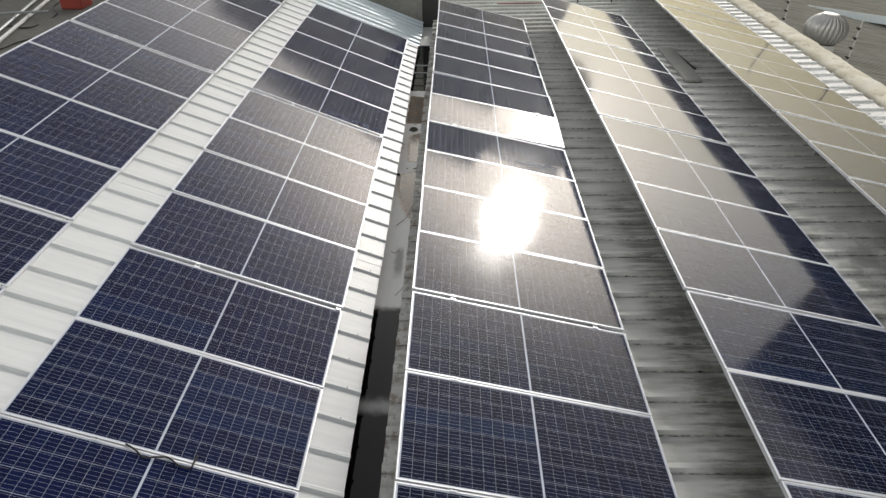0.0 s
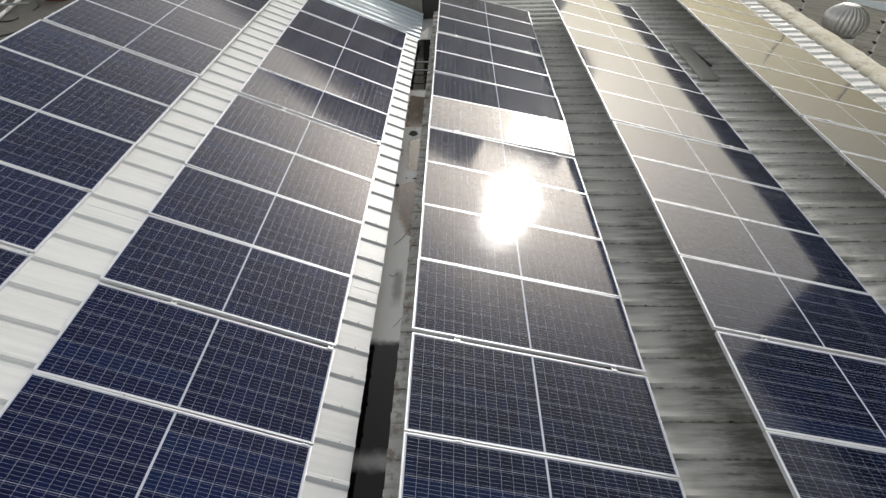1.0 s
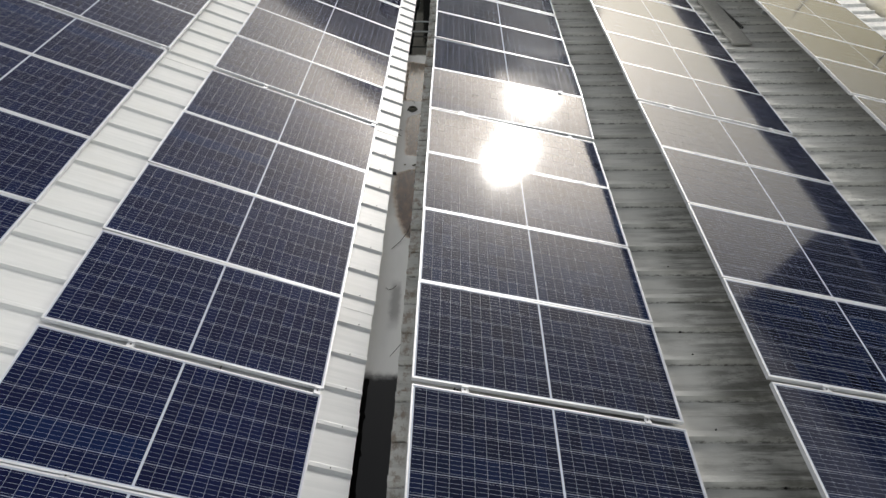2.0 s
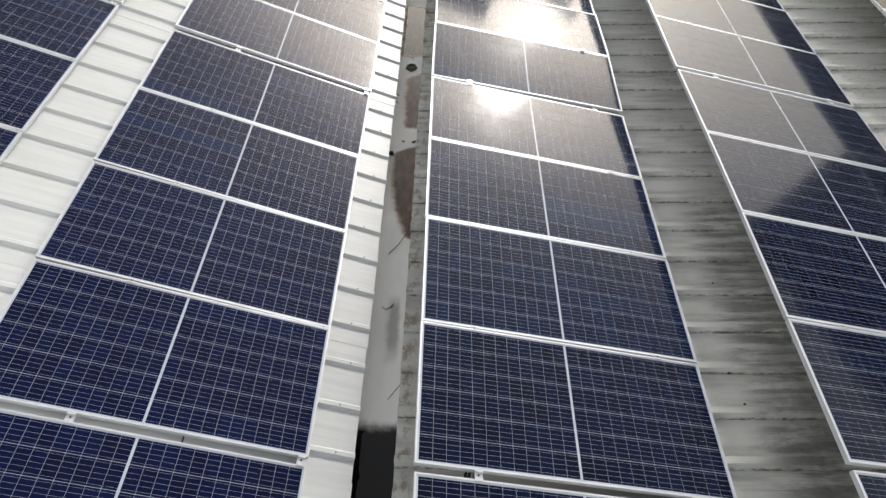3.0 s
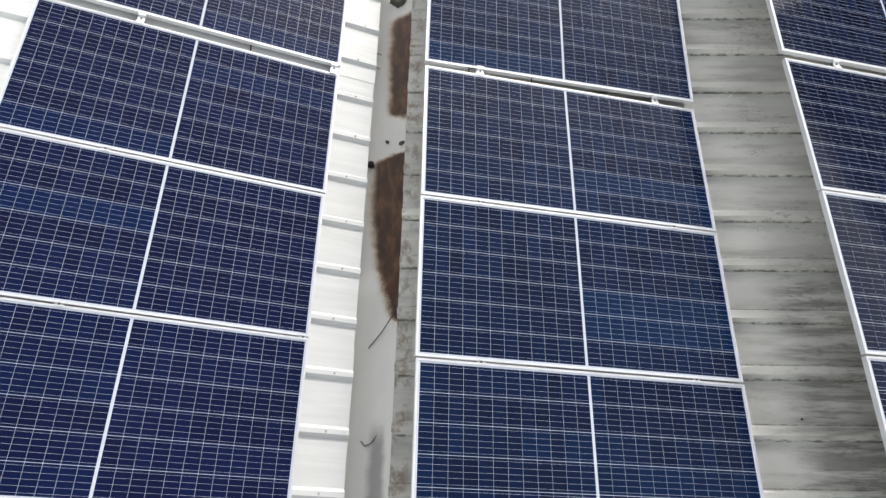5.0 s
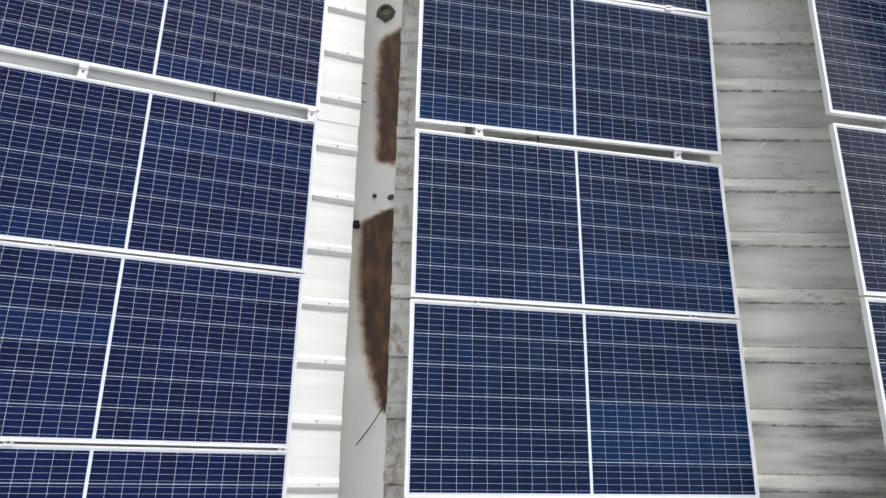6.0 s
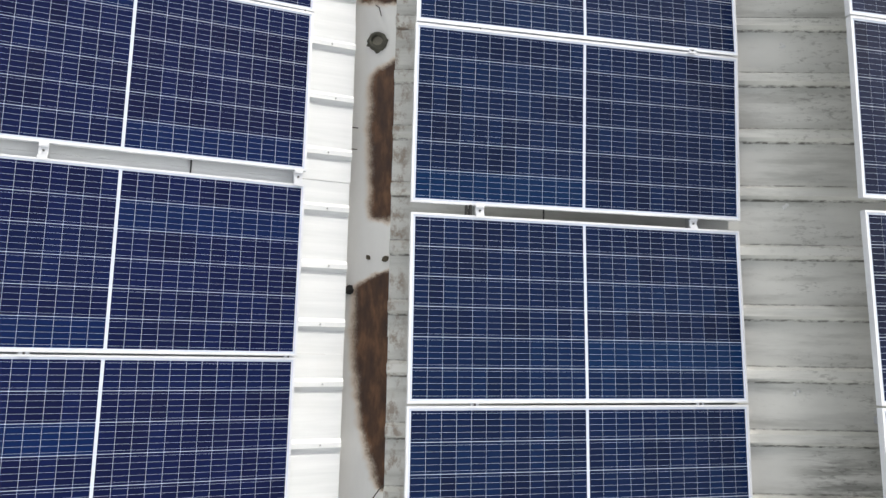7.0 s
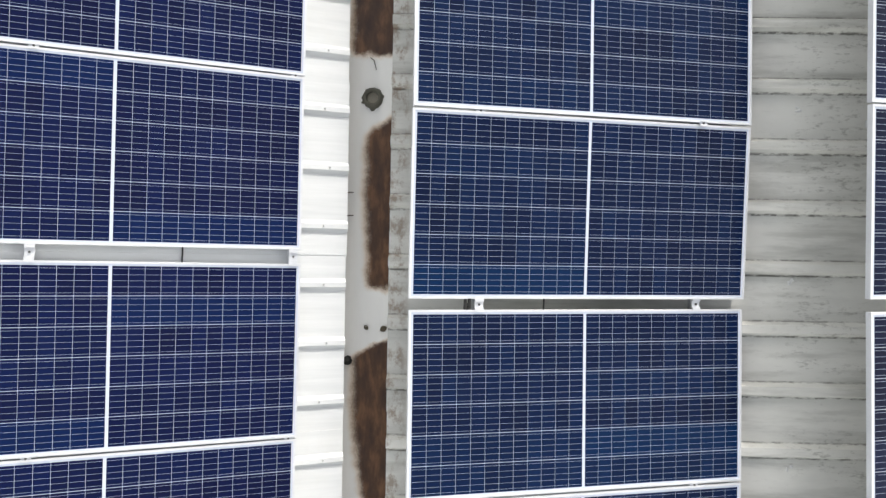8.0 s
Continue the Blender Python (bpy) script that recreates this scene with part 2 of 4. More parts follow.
def make_grey_roof():
    m, nodes, links, shader = material("weathered_grey_sheet", (0.4, 0.41, 0.39), 0.8, 0.0)
    smear = grain(nodes, links, world_mapped(nodes, links, (0.7, 5, 0.7)), 1.6, 6, 0.6)
    broad = grain(nodes, links, world_mapped(nodes, links, (0.8, 1.6, 1)), 0.9, 6)
    flecks = grain(nodes, links, world_mapped(nodes, links, (9, 24, 9), (4, 1, 0)), 1.5, 8, 0.75)
    patchy = grain(nodes, links, world_mapped(nodes, links, (1.1, 2.6, 1), (7, 3, 0)), 1.2, 4)
    tone = ramp(nodes, links, broad, ((0.3, (0.56, 0.565, 0.545)), (0.5, (0.68, 0.685, 0.66)), (0.72, (0.77, 0.775, 0.75))))
    tone = mixed(nodes, links, ranged(nodes, links, smear, 0.47, 0.70, 0, 0.45), tone, (0.26, 0.265, 0.245))
    place, axes = nodes.new("ShaderNodeNewGeometry"), nodes.new("ShaderNodeSeparateXYZ")
    links.new(place.outputs["Position"], axes.inputs[0])
    # black mildew: flecks in patches, and a line of it along the foot of each rib
    co, sep = nodes.new("ShaderNodeTexCoord"), nodes.new("ShaderNodeSeparateXYZ")
    links.new(co.outputs["Object"], sep.inputs[0])
    along = maths(nodes, links, "FRACT", maths(nodes, links, "MULTIPLY", sep.outputs["Y"], 1 / 0.382))
    near = ranged(nodes, links, maths(nodes, links, "ABSOLUTE", maths(nodes, links, "SUBTRACT", along, 0.372)), 0.008, 0.03, 1, 0)
    upper = ranged(nodes, links, maths(nodes, links, "ABSOLUTE", maths(nodes, links, "SUBTRACT", along, 0.628)), 0.006, 0.022, 0.75, 0)
    lines = maths(nodes, links, "MULTIPLY", maths(nodes, links, "MAXIMUM", near, upper), ranged(nodes, links, flecks, 0.40, 0.60))
    specks = maths(nodes, links, "MULTIPLY", ranged(nodes, links, flecks, 0.53, 0.62), maths(nodes, links, "MULTIPLY", ranged(nodes, links, patchy, 0.40, 0.56), ranged(nodes, links, axes.outputs["X"], 2.2, 2.6, 0.25, 1.0)))
    black = maths(nodes, links, "MAXIMUM", maths(nodes, links, "MULTIPLY", lines, 0.8), maths(nodes, links, "MULTIPLY", specks, 0.38))
    tone = mixed(nodes, links, black, tone, (0.06, 0.06, 0.05))
    # black streaks of mildew beside the third column of panels
    streaks = grain(nodes, links, world_mapped(nodes, links, (1.2, 11, 1), (3, 5, 0)), 1.4, 7, 0.65)
    reach = maths(nodes, links, "MULTIPLY", ranged(nodes, links, axes.outputs["X"], 2.22, 2.55), maths(nodes, links, "MULTIPLY", ranged(nodes, links, axes.outputs["X"], 3.1, 2.8), ranged(nodes, links, axes.outputs["Y"], 0.1, -0.5)))
    tone = mixed(nodes, links, maths(nodes, links, "MULTIPLY", maths(nodes, links, "MULTIPLY", reach, ranged(nodes, links, streaks, 0.42, 0.60)), 0.55), tone, (0.07, 0.07, 0.06))
    # cloudy soot and moss, and painted shade beside the panels, in the near bays
    cloud = grain(nodes, links, world_mapped(nodes, links, (1.6, 1.1, 1), (9, 4, 0)), 1.5, 6, 0.6)
    sooty_shade = maths(nodes, links, "MULTIPLY", ranged(nodes, links, axes.outputs["X"], 2.25, 2.8), ranged(nodes, links, axes.outputs["Y"], -0.2, -2.2))
    tone = mixed(nodes, links, maths(nodes, links, "MULTIPLY", maths(nodes, links, "MULTIPLY", sooty_shade, ranged(nodes, links, cloud, 0.36, 0.58)), 0.5), tone, (0.075, 0.075, 0.062))
    # rust and dirt that the gutter leaves on the sheets' ends
    blots = grain(nodes, links, world_mapped(nodes, links, (6, 4, 6), (2, 8, 0)), 2.0, 8, 0.7)
    soiled = maths(nodes, links, "MULTIPLY", ranged(nodes, links, axes.outputs["X"], -0.02, -0.10), ranged(nodes, links, blots, 0.47, 0.62))
    tone = mixed(nodes, links, maths(nodes, links, "MULTIPLY", soiled, 0.7), tone, (0.24, 0.17, 0.12))
    links.new(tone, shader.inputs["Base Color"])
    links.new(ranged(nodes, links, broad, 0.3, 0.7, 0.68, 0.82), shader.inputs["Roughness"])
    shader.inputs["Specular IOR Level"].default_value = 0.15
    bumped(nodes, links, shader, broad, 0.35, 0.02)
    return m


def make_gutter():
    """Light grey gutter metal with brown rust patches along its right side and black wet sludge in its low stretches."""
    m, nodes, links, shader = material("gutter_metal", (0.5, 0.51, 0.5), 0.5, 0.0)
    geo, sep = nodes.new("ShaderNodeNewGeometry"), nodes.new("ShaderNodeSeparateXYZ")
    links.new(geo.outputs["Position"], sep.inputs[0])
    edge = maths(nodes, links, "SUBTRACT", maths(nodes, links, "ADD", maths(nodes, links, "MULTIPLY", grain(nodes, links, world_mapped(nodes, links, (1, 1, 1)), 7.0, 4, 0.6), 0.8), maths(nodes, links, "MULTIPLY", grain(nodes, links, world_mapped(nodes, links, (1, 1, 1)), 70.0, 6, 0.8), 0.2)), 0.5)
    x = maths(nodes, links, "ADD", sep.outputs["X"], maths(nodes, links, "MULTIPLY", edge, 0.09))
    y = maths(nodes, links, "ADD", sep.outputs["Y"], maths(nodes, links, "MULTIPLY", edge, 0.16))
    broad = grain(nodes, links, world_mapped(nodes, links, (4, 0.8, 1)), 1.2, 5)
    tone = ramp(nodes, links, broad, ((0.3, (0.83, 0.835, 0.82)), (0.7, (0.93, 0.935, 0.92))))

    def patch(y0, y1, left, bend, slant, soft):
        """A stain from y0 to y1 whose left side curves in towards the near end, and whose far end is cut at a slant."""
        yy = maths(nodes, links, "SUBTRACT", y, maths(nodes, links, "MULTIPLY", maths(nodes, links, "ADD", x, 0.3), slant))
        ends = maths(nodes, links, "MULTIPLY", ranged(nodes, links, y, y0 - soft, y0 + soft), ranged(nodes, links, yy, y1 - soft, y1 + soft, 1, 0))
        side = maths(nodes, links, "SUBTRACT", x, maths(nodes, links, "MULTIPLY", maths(nodes, links, "POWER", maths(nodes, links, "MAXIMUM", maths(nodes, links, "SUBTRACT", y1, y), 0.0), 3.0), bend))
        return maths(nodes, links, "MULTIPLY", ends, ranged(nodes, links, side, left - 0.055, left + 0.075))

    rust = None
    for stain in ((1.13, 2.18, -0.352, 0.03, 0.6, 0.05), (-0.60, 0.745, -0.418, 0.085, 0.45, 0.03), (2.66, 4.0, -0.45, 0.0, -0.35, 0.05)):
        p = patch(*stain)
        rust = p if rust is None else maths(nodes, links, "MAXIMUM", rust, p)
    # the rim of a stain is orange and breaks up into specks
    rim = ranged(nodes, links, rust, 0.0, 0.6)
    specks = grain(nodes, links, world_mapped(nodes, links, (1, 1, 1), (3, 7, 0)), 110.0, 4, 0.7)
    rust = ranged(nodes, links, maths(nodes, links, "ADD", rust, maths(nodes, links, "MULTIPLY", maths(nodes, links, "SUBTRACT", specks, 0.5), 0.45)), 0.28, 0.92)
    brown = ramp(nodes, links, grain(nodes, links, world_mapped(nodes, links, (3, 1, 1)), 5.0, 8), ((0.3, (0.035, 0.014, 0.006)), (0.5, (0.075, 0.032, 0.012)), (0.7, (0.17, 0.08, 0.032))))
    tone = mixed(nodes, links, maths(nodes, links, "MULTIPLY", rim, 0.6), tone, (0.52, 0.34, 0.17))
    tone = mixed(nodes, links, rust, tone, brown)
    # near stretch: a pale reflection is put into the colour by thinning the sludge
    sludge = maths(nodes, links, "MAXIMUM", maths(nodes, links, "SUBTRACT", ranged(nodes, links, y, -2.60, -2.48, 1, 0), maths(nodes, links, "MULTIPLY", maths(nodes, links, "MULTIPLY", ranged(nodes, links, y, -4.12, -4.0), ranged(nodes, links, y, -3.98, -3.83, 1, 0)), 0.45)), maths(nodes, links, "MULTIPLY", ranged(nodes, links, y, 4.25, 4.35), ranged(nodes, links, y, 7.3, 7.4, 1, 0)))
    grey = maths(nodes, links, "MULTIPLY", maths(nodes, links, "MULTIPLY", ranged(nodes, links, y, -2.05, -1.75), ranged(nodes, links, y, -1.45, -1.25, 1, 0)), maths(nodes, links, "MULTIPLY", ranged(nodes, links, x, -0.34, -0.28), ranged(nodes, links, x, -0.24, -0.19, 1, 0)))
    tone = mixed(nodes, links, maths(nodes, links, "MULTIPLY", grey, 0.6), tone, (0.12, 0.12, 0.12))
    tone = mixed(nodes, links, sludge, tone, (0.006, 0.006, 0.006))
    links.new(tone, shader.inputs["Base Color"])
    wet = sludge
    links.new(ranged(nodes, links, maths(nodes, links, "MAXIMUM", rust, wet), 0, 1, 0.45, 0.06), shader.inputs["Roughness"])
    links.new(ranged(nodes, links, rust, 0, 1, 0.4, 0.55), shader.inputs["Specular IOR Level"])
    bumped(nodes, links, shader, broad, 0.2, 0.01)
    return m


def make_old_sheet():
    """Old fibre-cement sheet of the neighbouring roof."""
    m, nodes, links, shader = material("old_fibre_cement", (0.3, 0.29, 0.25), 0.85)
    streak = grain(nodes, links, world_mapped(nodes, links, (0.5, 6, 0.5)), 1.5, 7, 0.65)
    tone = ramp(nodes, links, streak, ((0.3, (0.17, 0.165, 0.14)), (0.5, (0.28, 0.27, 0.235)), (0.72, (0.38, 0.37, 0.33))))
    links.new(tone, shader.inputs["Base Color"])
    return m


def make_cream():
    """Thick cream sealing coat, dirty in blots and worn through at its thin places."""
    m, nodes, links, shader = material("cream_coating", (0.75, 0.71, 0.60), 0.85)
    v = world_mapped(nodes, links, (1, 1, 1))
    lumps, blots, fine = grain(nodes, links, v, 2.2, 5), grain(nodes, links, world_mapped(nodes, links, (1, 1, 1), (5, 2, 0)), 4.5, 8, 0.7), grain(nodes, links, v, 40.0, 4)
    tone = ramp(nodes, links, lumps, ((0.32, (0.60, 0.55, 0.42)), (0.5, (0.74, 0.70, 0.58)), (0.68, (0.84, 0.82, 0.74))))
    tone = mixed(nodes, links, maths(nodes, links, "MULTIPLY", ranged(nodes, links, blots, 0.54, 0.68), 0.6), tone, (0.26, 0.22, 0.16))
    links.new(tone, shader.inputs["Base Color"])
    bumped(nodes, links, shader, maths(nodes, links, "ADD", lumps, maths(nodes, links, "MULTIPLY", fine, 0.15)), 0.35, 0.03)
    return m


CREAM = make_cream()
WHITE_ROOF, GREY_ROOF, GUTTER, OLD_SHEET = make_white_roof(), make_grey_roof(), make_gutter(), make_old_sheet()


# ---- building blocks ----
def part(name, bm, mat, parent=None, label=""):
    """Links a bmesh as one mesh object, under parent if given."""
    bmesh.ops.recalc_face_normals(bm, faces=bm.faces)
    me = bpy.data.meshes.new(name)
    bm.to_mesh(me)
    bm.free()
    me.materials.append(mat)
    ob = new(name, me)
    ob.parent = parent
    return tagged(ob, label)


def box(bm, x0, x1, y0, y1, z0, z1, m=None):
    v = bmesh.ops.create_cube(bm, size=1, matrix=Matrix.Translation(((x0 + x1) / 2, (y0 + y1) / 2, (z0 + z1) / 2)) @ Matrix.Diagonal((x1 - x0, y1 - y0, z1 - z0, 1)))["verts"]
    if m is not None:
        bmesh.ops.transform(bm, matrix=m, verts=v)
    return v


def bevelled(bm, width=0.003, segments=1):
    bmesh.ops.bevel(bm, geom=list(bm.edges), offset=width, segments=segments, affect="EDGES", profile=0.6)
    return bm


def rod(bm, a, b, r0, r1=None, sides=8):
    """A tapered round bar from a to b."""
    a, b = Vector(a), Vector(b)
    m = Matrix.Translation((a + b) / 2) @ (b - a).to_track_quat("Z", "Y").to_matrix().to_4x4()
    bmesh.ops.create_cone(bm, cap_ends=True, segments=sides, radius1=r0, radius2=r0 if r1 is None else r1, depth=(b - a).length, matrix=m)


def lathe(bm, profile, sides=24):
    rings = [[bm.verts.new((r * math.cos(2 * math.pi * k / sides), r * math.sin(2 * math.pi * k / sides), z)) for k in range(sides)] for r, z in profile]
    for low, high in zip(rings, rings[1:]):
        for k in range(sides):
            bm.faces.new((low[k], low[(k + 1) % sides], high[(k + 1) % sides], high[k]))
    return rings


def empty(name, m, label, category, group="", kind=""):
    ob = new(name)
    ob.empty_display_size = 0.1
    ob.matrix_world = m
    return tagged(ob, label, category, group, kind)


def sheet(length, profile, thick=0.002):
    """A profiled metal sheet: the profile (y, z) is drawn along +x for length."""
    bm = bmesh.new()
    low = [(y, z - thick) for y, z in profile]
    ring = list(profile) + low[::-1]
    a = [bm.verts.new((0, y, z)) for y, z in ring]
    b = [bm.verts.new((length, y, z)) for y, z in ring]
    n, k = len(ring), len(profile)
    for i in range(n):
        j = (i + 1) % n
        bm.faces.new((a[i], a[j], b[j], b[i]))
    for i in range(k - 1):
        bm.faces.new((a[i], a[n - 1 - i], a[n - 2 - i], a[i + 1]))
        bm.faces.new((b[i], b[i + 1], b[n - 2 - i], b[n - 1 - i]))
    return bm


def rib_profile(pitch, count, top, foot, high):
    """Flat pans with one trapezoid rib a pitch; it overlaps the next sheet by one rib's flank."""
    pts = [(0, 0)]
    for k in range(count):
        c = (k + 0.5) * pitch
        pts += [(c - foot / 2, 0), (c - top / 2, high), (c + top / 2, high), (c + foot / 2, 0)]
        pts.append(((k + 1) * pitch, 0))
    return pts


# ---- the two roofs and the gutter between them ----
B_SLOPE, C_RISE = 21.1, 1.15            # degrees
B_PITCH, C_PITCH = 0.3664, 0.382


def roof_b(x):
    return -0.500 - (x + 0.70) * math.tan(radians(B_SLOPE))


def roof_c(x):
    return -0.60 + 0.02 * x


def lay_roof(name, label, mat, x0, x1, z0, z1, y0, y1, pitch, top, foot, high, phase):
    """One roof slope of sheets three ribs wide, laid side by side along y; ribs stand at phase + k * pitch."""
    base = empty(name, Matrix.Identity(4), label, "roof", kind="structure")
    span = math.hypot(x1 - x0, z1 - z0)
    turn = math.degrees(math.atan2(z0 - z1, x1 - x0))
    first = part("roof_sheet", sheet(span, rib_profile(pitch, 3, top, foot, high)), mat, base)
    k = math.floor((y0 - phase) / pitch / 3)
    made = 0
    while phase + (3 * k - 0.5) * pitch < y1:
        ob = first if made == 0 else new("roof_sheet", first.data)
        ob.parent = base
        lift = 0.0005 * (k % 2)
        ob.matrix_world = pose(x0 + random.uniform(-0.006, 0.006), phase + (3 * k - 0.5) * pitch, z0 + lift, 0, turn, random.uniform(-0.01, 0.01))
        k, made = k + 1, made + 1
    return base


lay_roof("roof_west", "white painted ribbed metal roof slope above the gutter", WHITE_ROOF, -5.2, -0.44, roof_b(-5.2), roof_b(-0.44), -13, 7.55, B_PITCH, 0.030, 0.074, 0.022, 2.633)
lay_roof("roof_west_far", "white painted ribbed metal roof slope", WHITE_ROOF, -5.2, -2.5, roof_b(-5.2), roof_b(-2.5), 8.7, 14.0, B_PITCH, 0.030, 0.074, 0.022, 2.633)
lay_roof("roof_galvanised", "bluish galvanised ribbed sheet at the end of the roof", GALVANISED_SHEET, -2.7, -0.40, roof_b(-2.7) + 0.012, roof_b(-0.40) + 0.012, 7.75, 8.85, 0.30, 0.03, 0.07, 0.034, 7.9)
lay_roof("roof_east", "weathered grey ribbed metal roof with black mildew streaks", GREY_ROOF, -0.168, 7.25, roof_c(-0.168), roof_c(7.25), -13, 14.0, C_PITCH, 0.050, 0.094, 0.046, 2.846)


def make_gutter_trough():
    bm = bmesh.new()
    pts = [(-0.56, -0.62), (-0.50, -0.645), (-0.465, -0.735), (-0.145, -0.735), (-0.105, -0.65), (0.02, -0.64)]
    low = [(x, z - 0.004) for x, z in pts][::-1]
    ring = pts + low
    rows = []
    for y in (-13, 14):
        rows.append([bm.verts.new((x, y, z)) for x, z in ring])
    n = len(ring)
    for i in range(n):
        bm.faces.new((rows[0][i], rows[0][(i + 1) % n], rows[1][(i + 1) % n], rows[1][i]))
    ob = part("roof_gutter", bm, GUTTER)
    tagged(ob, "light grey valley gutter with rust patches and black sludge", "gutter", kind="structure")


make_gutter_trough()


# ---- solar panels ----
def panel_frame():
    bm = bmesh.new()
    w, h, lip = PANEL_W / 2, PANEL_H / 2, 0.013
    for x0, x1, y0, y1 in ((-w, w, -h, -h + lip), (-w, w, h - lip, h), (-w, -w + lip, -h + lip, h - lip), (w - lip, w, -h + lip, h - lip)):
        box(bm, x0, x1, y0, y1, -THICK, 0)
    # inner return flange at the foot of the long sides
    for s in (-1, 1):
        box(bm, -w + lip, w - lip, min(s * (h - 0.035), s * (h - lip)), max(s * (h - 0.035), s * (h - lip)), -THICK, -THICK + 0.002)
    return bm


def panel_backsheet():
    bm = bmesh.new()
    w, h = PANEL_W / 2 - 0.0125, PANEL_H / 2 - 0.0125
    box(bm, -w, w, -h, h, -0.009, -0.004)
    return bm


def panel_cells():
    """Two halves of twelve by six half-cut cells with clipped corners."""
    bm = bmesh.new()
    gap, row_gap, clip = 0.0008, 0.0016, 0.003
    for half in (-1, 1):
        for i in range(12):
            for j in range(6):
                x = half * (MIDDLE + (i + 0.5) * CELL_X)
                y = (j - 2.5) * CELL_Y
                a, b = CELL_X / 2 - gap, CELL_Y / 2 - row_gap
                ring = [(x - a, y - b + clip), (x - a + clip, y - b), (x + a, y - b), (x + a, y + b), (x - a + clip, y + b), (x - a, y + b - clip)]
                if half < 0:
                    ring = [(2 * x - u, v) for u, v in ring][::-1]
                bm.faces.new([bm.verts.new((u, v, -0.0032)) for u, v in ring])
    return bm


def one_cell(mirror):
    """One half-cut cell; its origin lies at the middle of its near edge."""
    bm = bmesh.new()
    gap, row_gap, clip = 0.0008, 0.0016, 0.003
    a, b = CELL_X / 2 - gap, CELL_Y - row_gap
    ring = [(-a, row_gap + clip), (-a + clip, row_gap), (a, row_gap), (a, b), (-a + clip, b), (-a, b - clip)]
    if mirror:
        ring = [(-u, v) for u, v in ring][::-1]
    top = [bm.verts.new((u, v, -0.0032)) for u, v in ring]
    low = [bm.verts.new((u, v, -0.0039)) for u, v in ring]
    bm.faces.new(top)
    for i in range(6):
        bm.faces.new((top[i], low[i], low[(i + 1) % 6], top[(i + 1) % 6]))
    return bm


def panel_box():
    """The junction boxes on the back, one behind each third."""
    bm = bmesh.new()
    for x in (-0.06, 0.0, 0.06):
        box(bm, x - 0.022, x + 0.022, -0.03, 0.03, -0.024, -0.009)
    return bevelled(bm, 0.003)


def first_panel(single, cells):
    """A panel; single: each cell is an object of its own."""
    base = empty("solar_panel", Matrix.Identity(4), "dark blue half-cut cell solar panel in a silver frame", "solar panel")
    part("frame", panel_frame(), ALUMINIUM, base, "silver aluminium frame")
    back = part("backsheet", panel_backsheet(), BACKSHEET, base, "white backsheet under glass")
    if single:
        for half in (-1, 1):
            first = None
            for i in range(12):
                for j in range(6):
                    if first is None:
                        ob = first = part("cell", one_cell(half < 0), cells, back)
                    else:
                        ob = new("cell", first.data)
                        ob.parent = back
                    ob.location = (half * (MIDDLE + (i + 0.5) * CELL_X), (j - 3) * CELL_Y, 0)
    else:
        tagged(part("cell_sheet", panel_cells(), cells, base, "dark blue silicon cells with thin bright lines"), kind="stuff")
    bm = bmesh.new()
    box(bm, -PANEL_W / 2 + 0.0135, PANEL_W / 2 - 0.0135, -PANEL_H / 2 + 0.0135, PANEL_H / 2 - 0.0135, -0.0135, -0.0095)
    part("back_cover", bm, BACK, base, "dark grey back cover")
    part("junction_box", panel_box(), BLACK, base)
    return base


def column_pose(letter):
    """The frame of a column of panels: local x runs down its slope, local y along it."""
    x, z, tilt, turn, rise = COLUMNS[letter][:5]
    return pose(x, 0, z, 0, 0, turn) @ pose(0, 0, 0, rise, 0, 0) @ pose(0, 0, 0, 0, tilt, 0)


COLUMNS = {
    # left edge x, z, tilt, turn, rise, y of the far side of row 0, narrow joint, first row, last row
    "A": (-5.134, 1.285, 21.3, -0.80, 0.15, 1.444, 0.013, -11, 9),
    "B": (-2.654, 0.328, 21.1, -0.38, 0.0, 1.308, 0.0125, -5, 9),
    "C": (0.0, 0.0, 12.9, 0.0, 0.0, 1.060, 0.0135, -7, 9),
    "D": (2.506, 0.051, 13.58, 0.74, 0.40, 1.097, 0.0135, -7, 9),
    "E": (5.13, 0.060, 13.2, 0.60, 0.40, 1.26, 0.0125, -11, 9),
}
# the joint before every fourth row is wider
WIDE = {"A": {4: 0.049}, "B": {-4: 0.059, 0: 0.088, 4: 0.061}, "C": {-4: 0.087, 0: 0.062, 4: 0.058}, "D": {0: 0.070, 4: 0.048}, "E": {}}
# how far the joints sag or stand up at the column's left and right side, in millimetres
SAG = {
    "A": {1: (15, 0), 2: (4, 0), 3: (-8, -5), 4: (0, -12), 5: (10, 6), 6: (30, 30), 7: (46, 46), 8: (62, 62), 9: (82, 82), 10: (100, 100)},
    "B": {-1: (0, -18), 0: (1, 12), 1: (10, -12), 2: (10, 6), 3: (4, 14), 4: (-8, 24), 5: (-10, -8)},
    "C": {-1: (-30, 55), 0: (-28, -30), 1: (-14, -4), 2: (-4, -2), 3: (6, 2), 4: (14, 0), 5: (18, -6), 6: (10, 0)},
    "D": {0: (-5, 4), 1: (10, 0), 2: (10, 2), 3: (4, 0), 4: (-10, 0), 5: (-6, 0), 6: (-12, 0)},
}


def row_far(letter, k):
    """The local y of the far edge of row k."""
    y, narrow = COLUMNS[letter][5:7]
    for j in range(min(k, 0) + 1, max(k, 0) + 1):
        y += (PANEL_H + (WIDE[letter].get(j, 0.075) if j % 4 == 0 else narrow)) * (1 if k < 0 else -1)
    return y


def sag(letter, k):
    return [v / 1000 for v in SAG.get(letter, {}).get(k, (0, 0))]


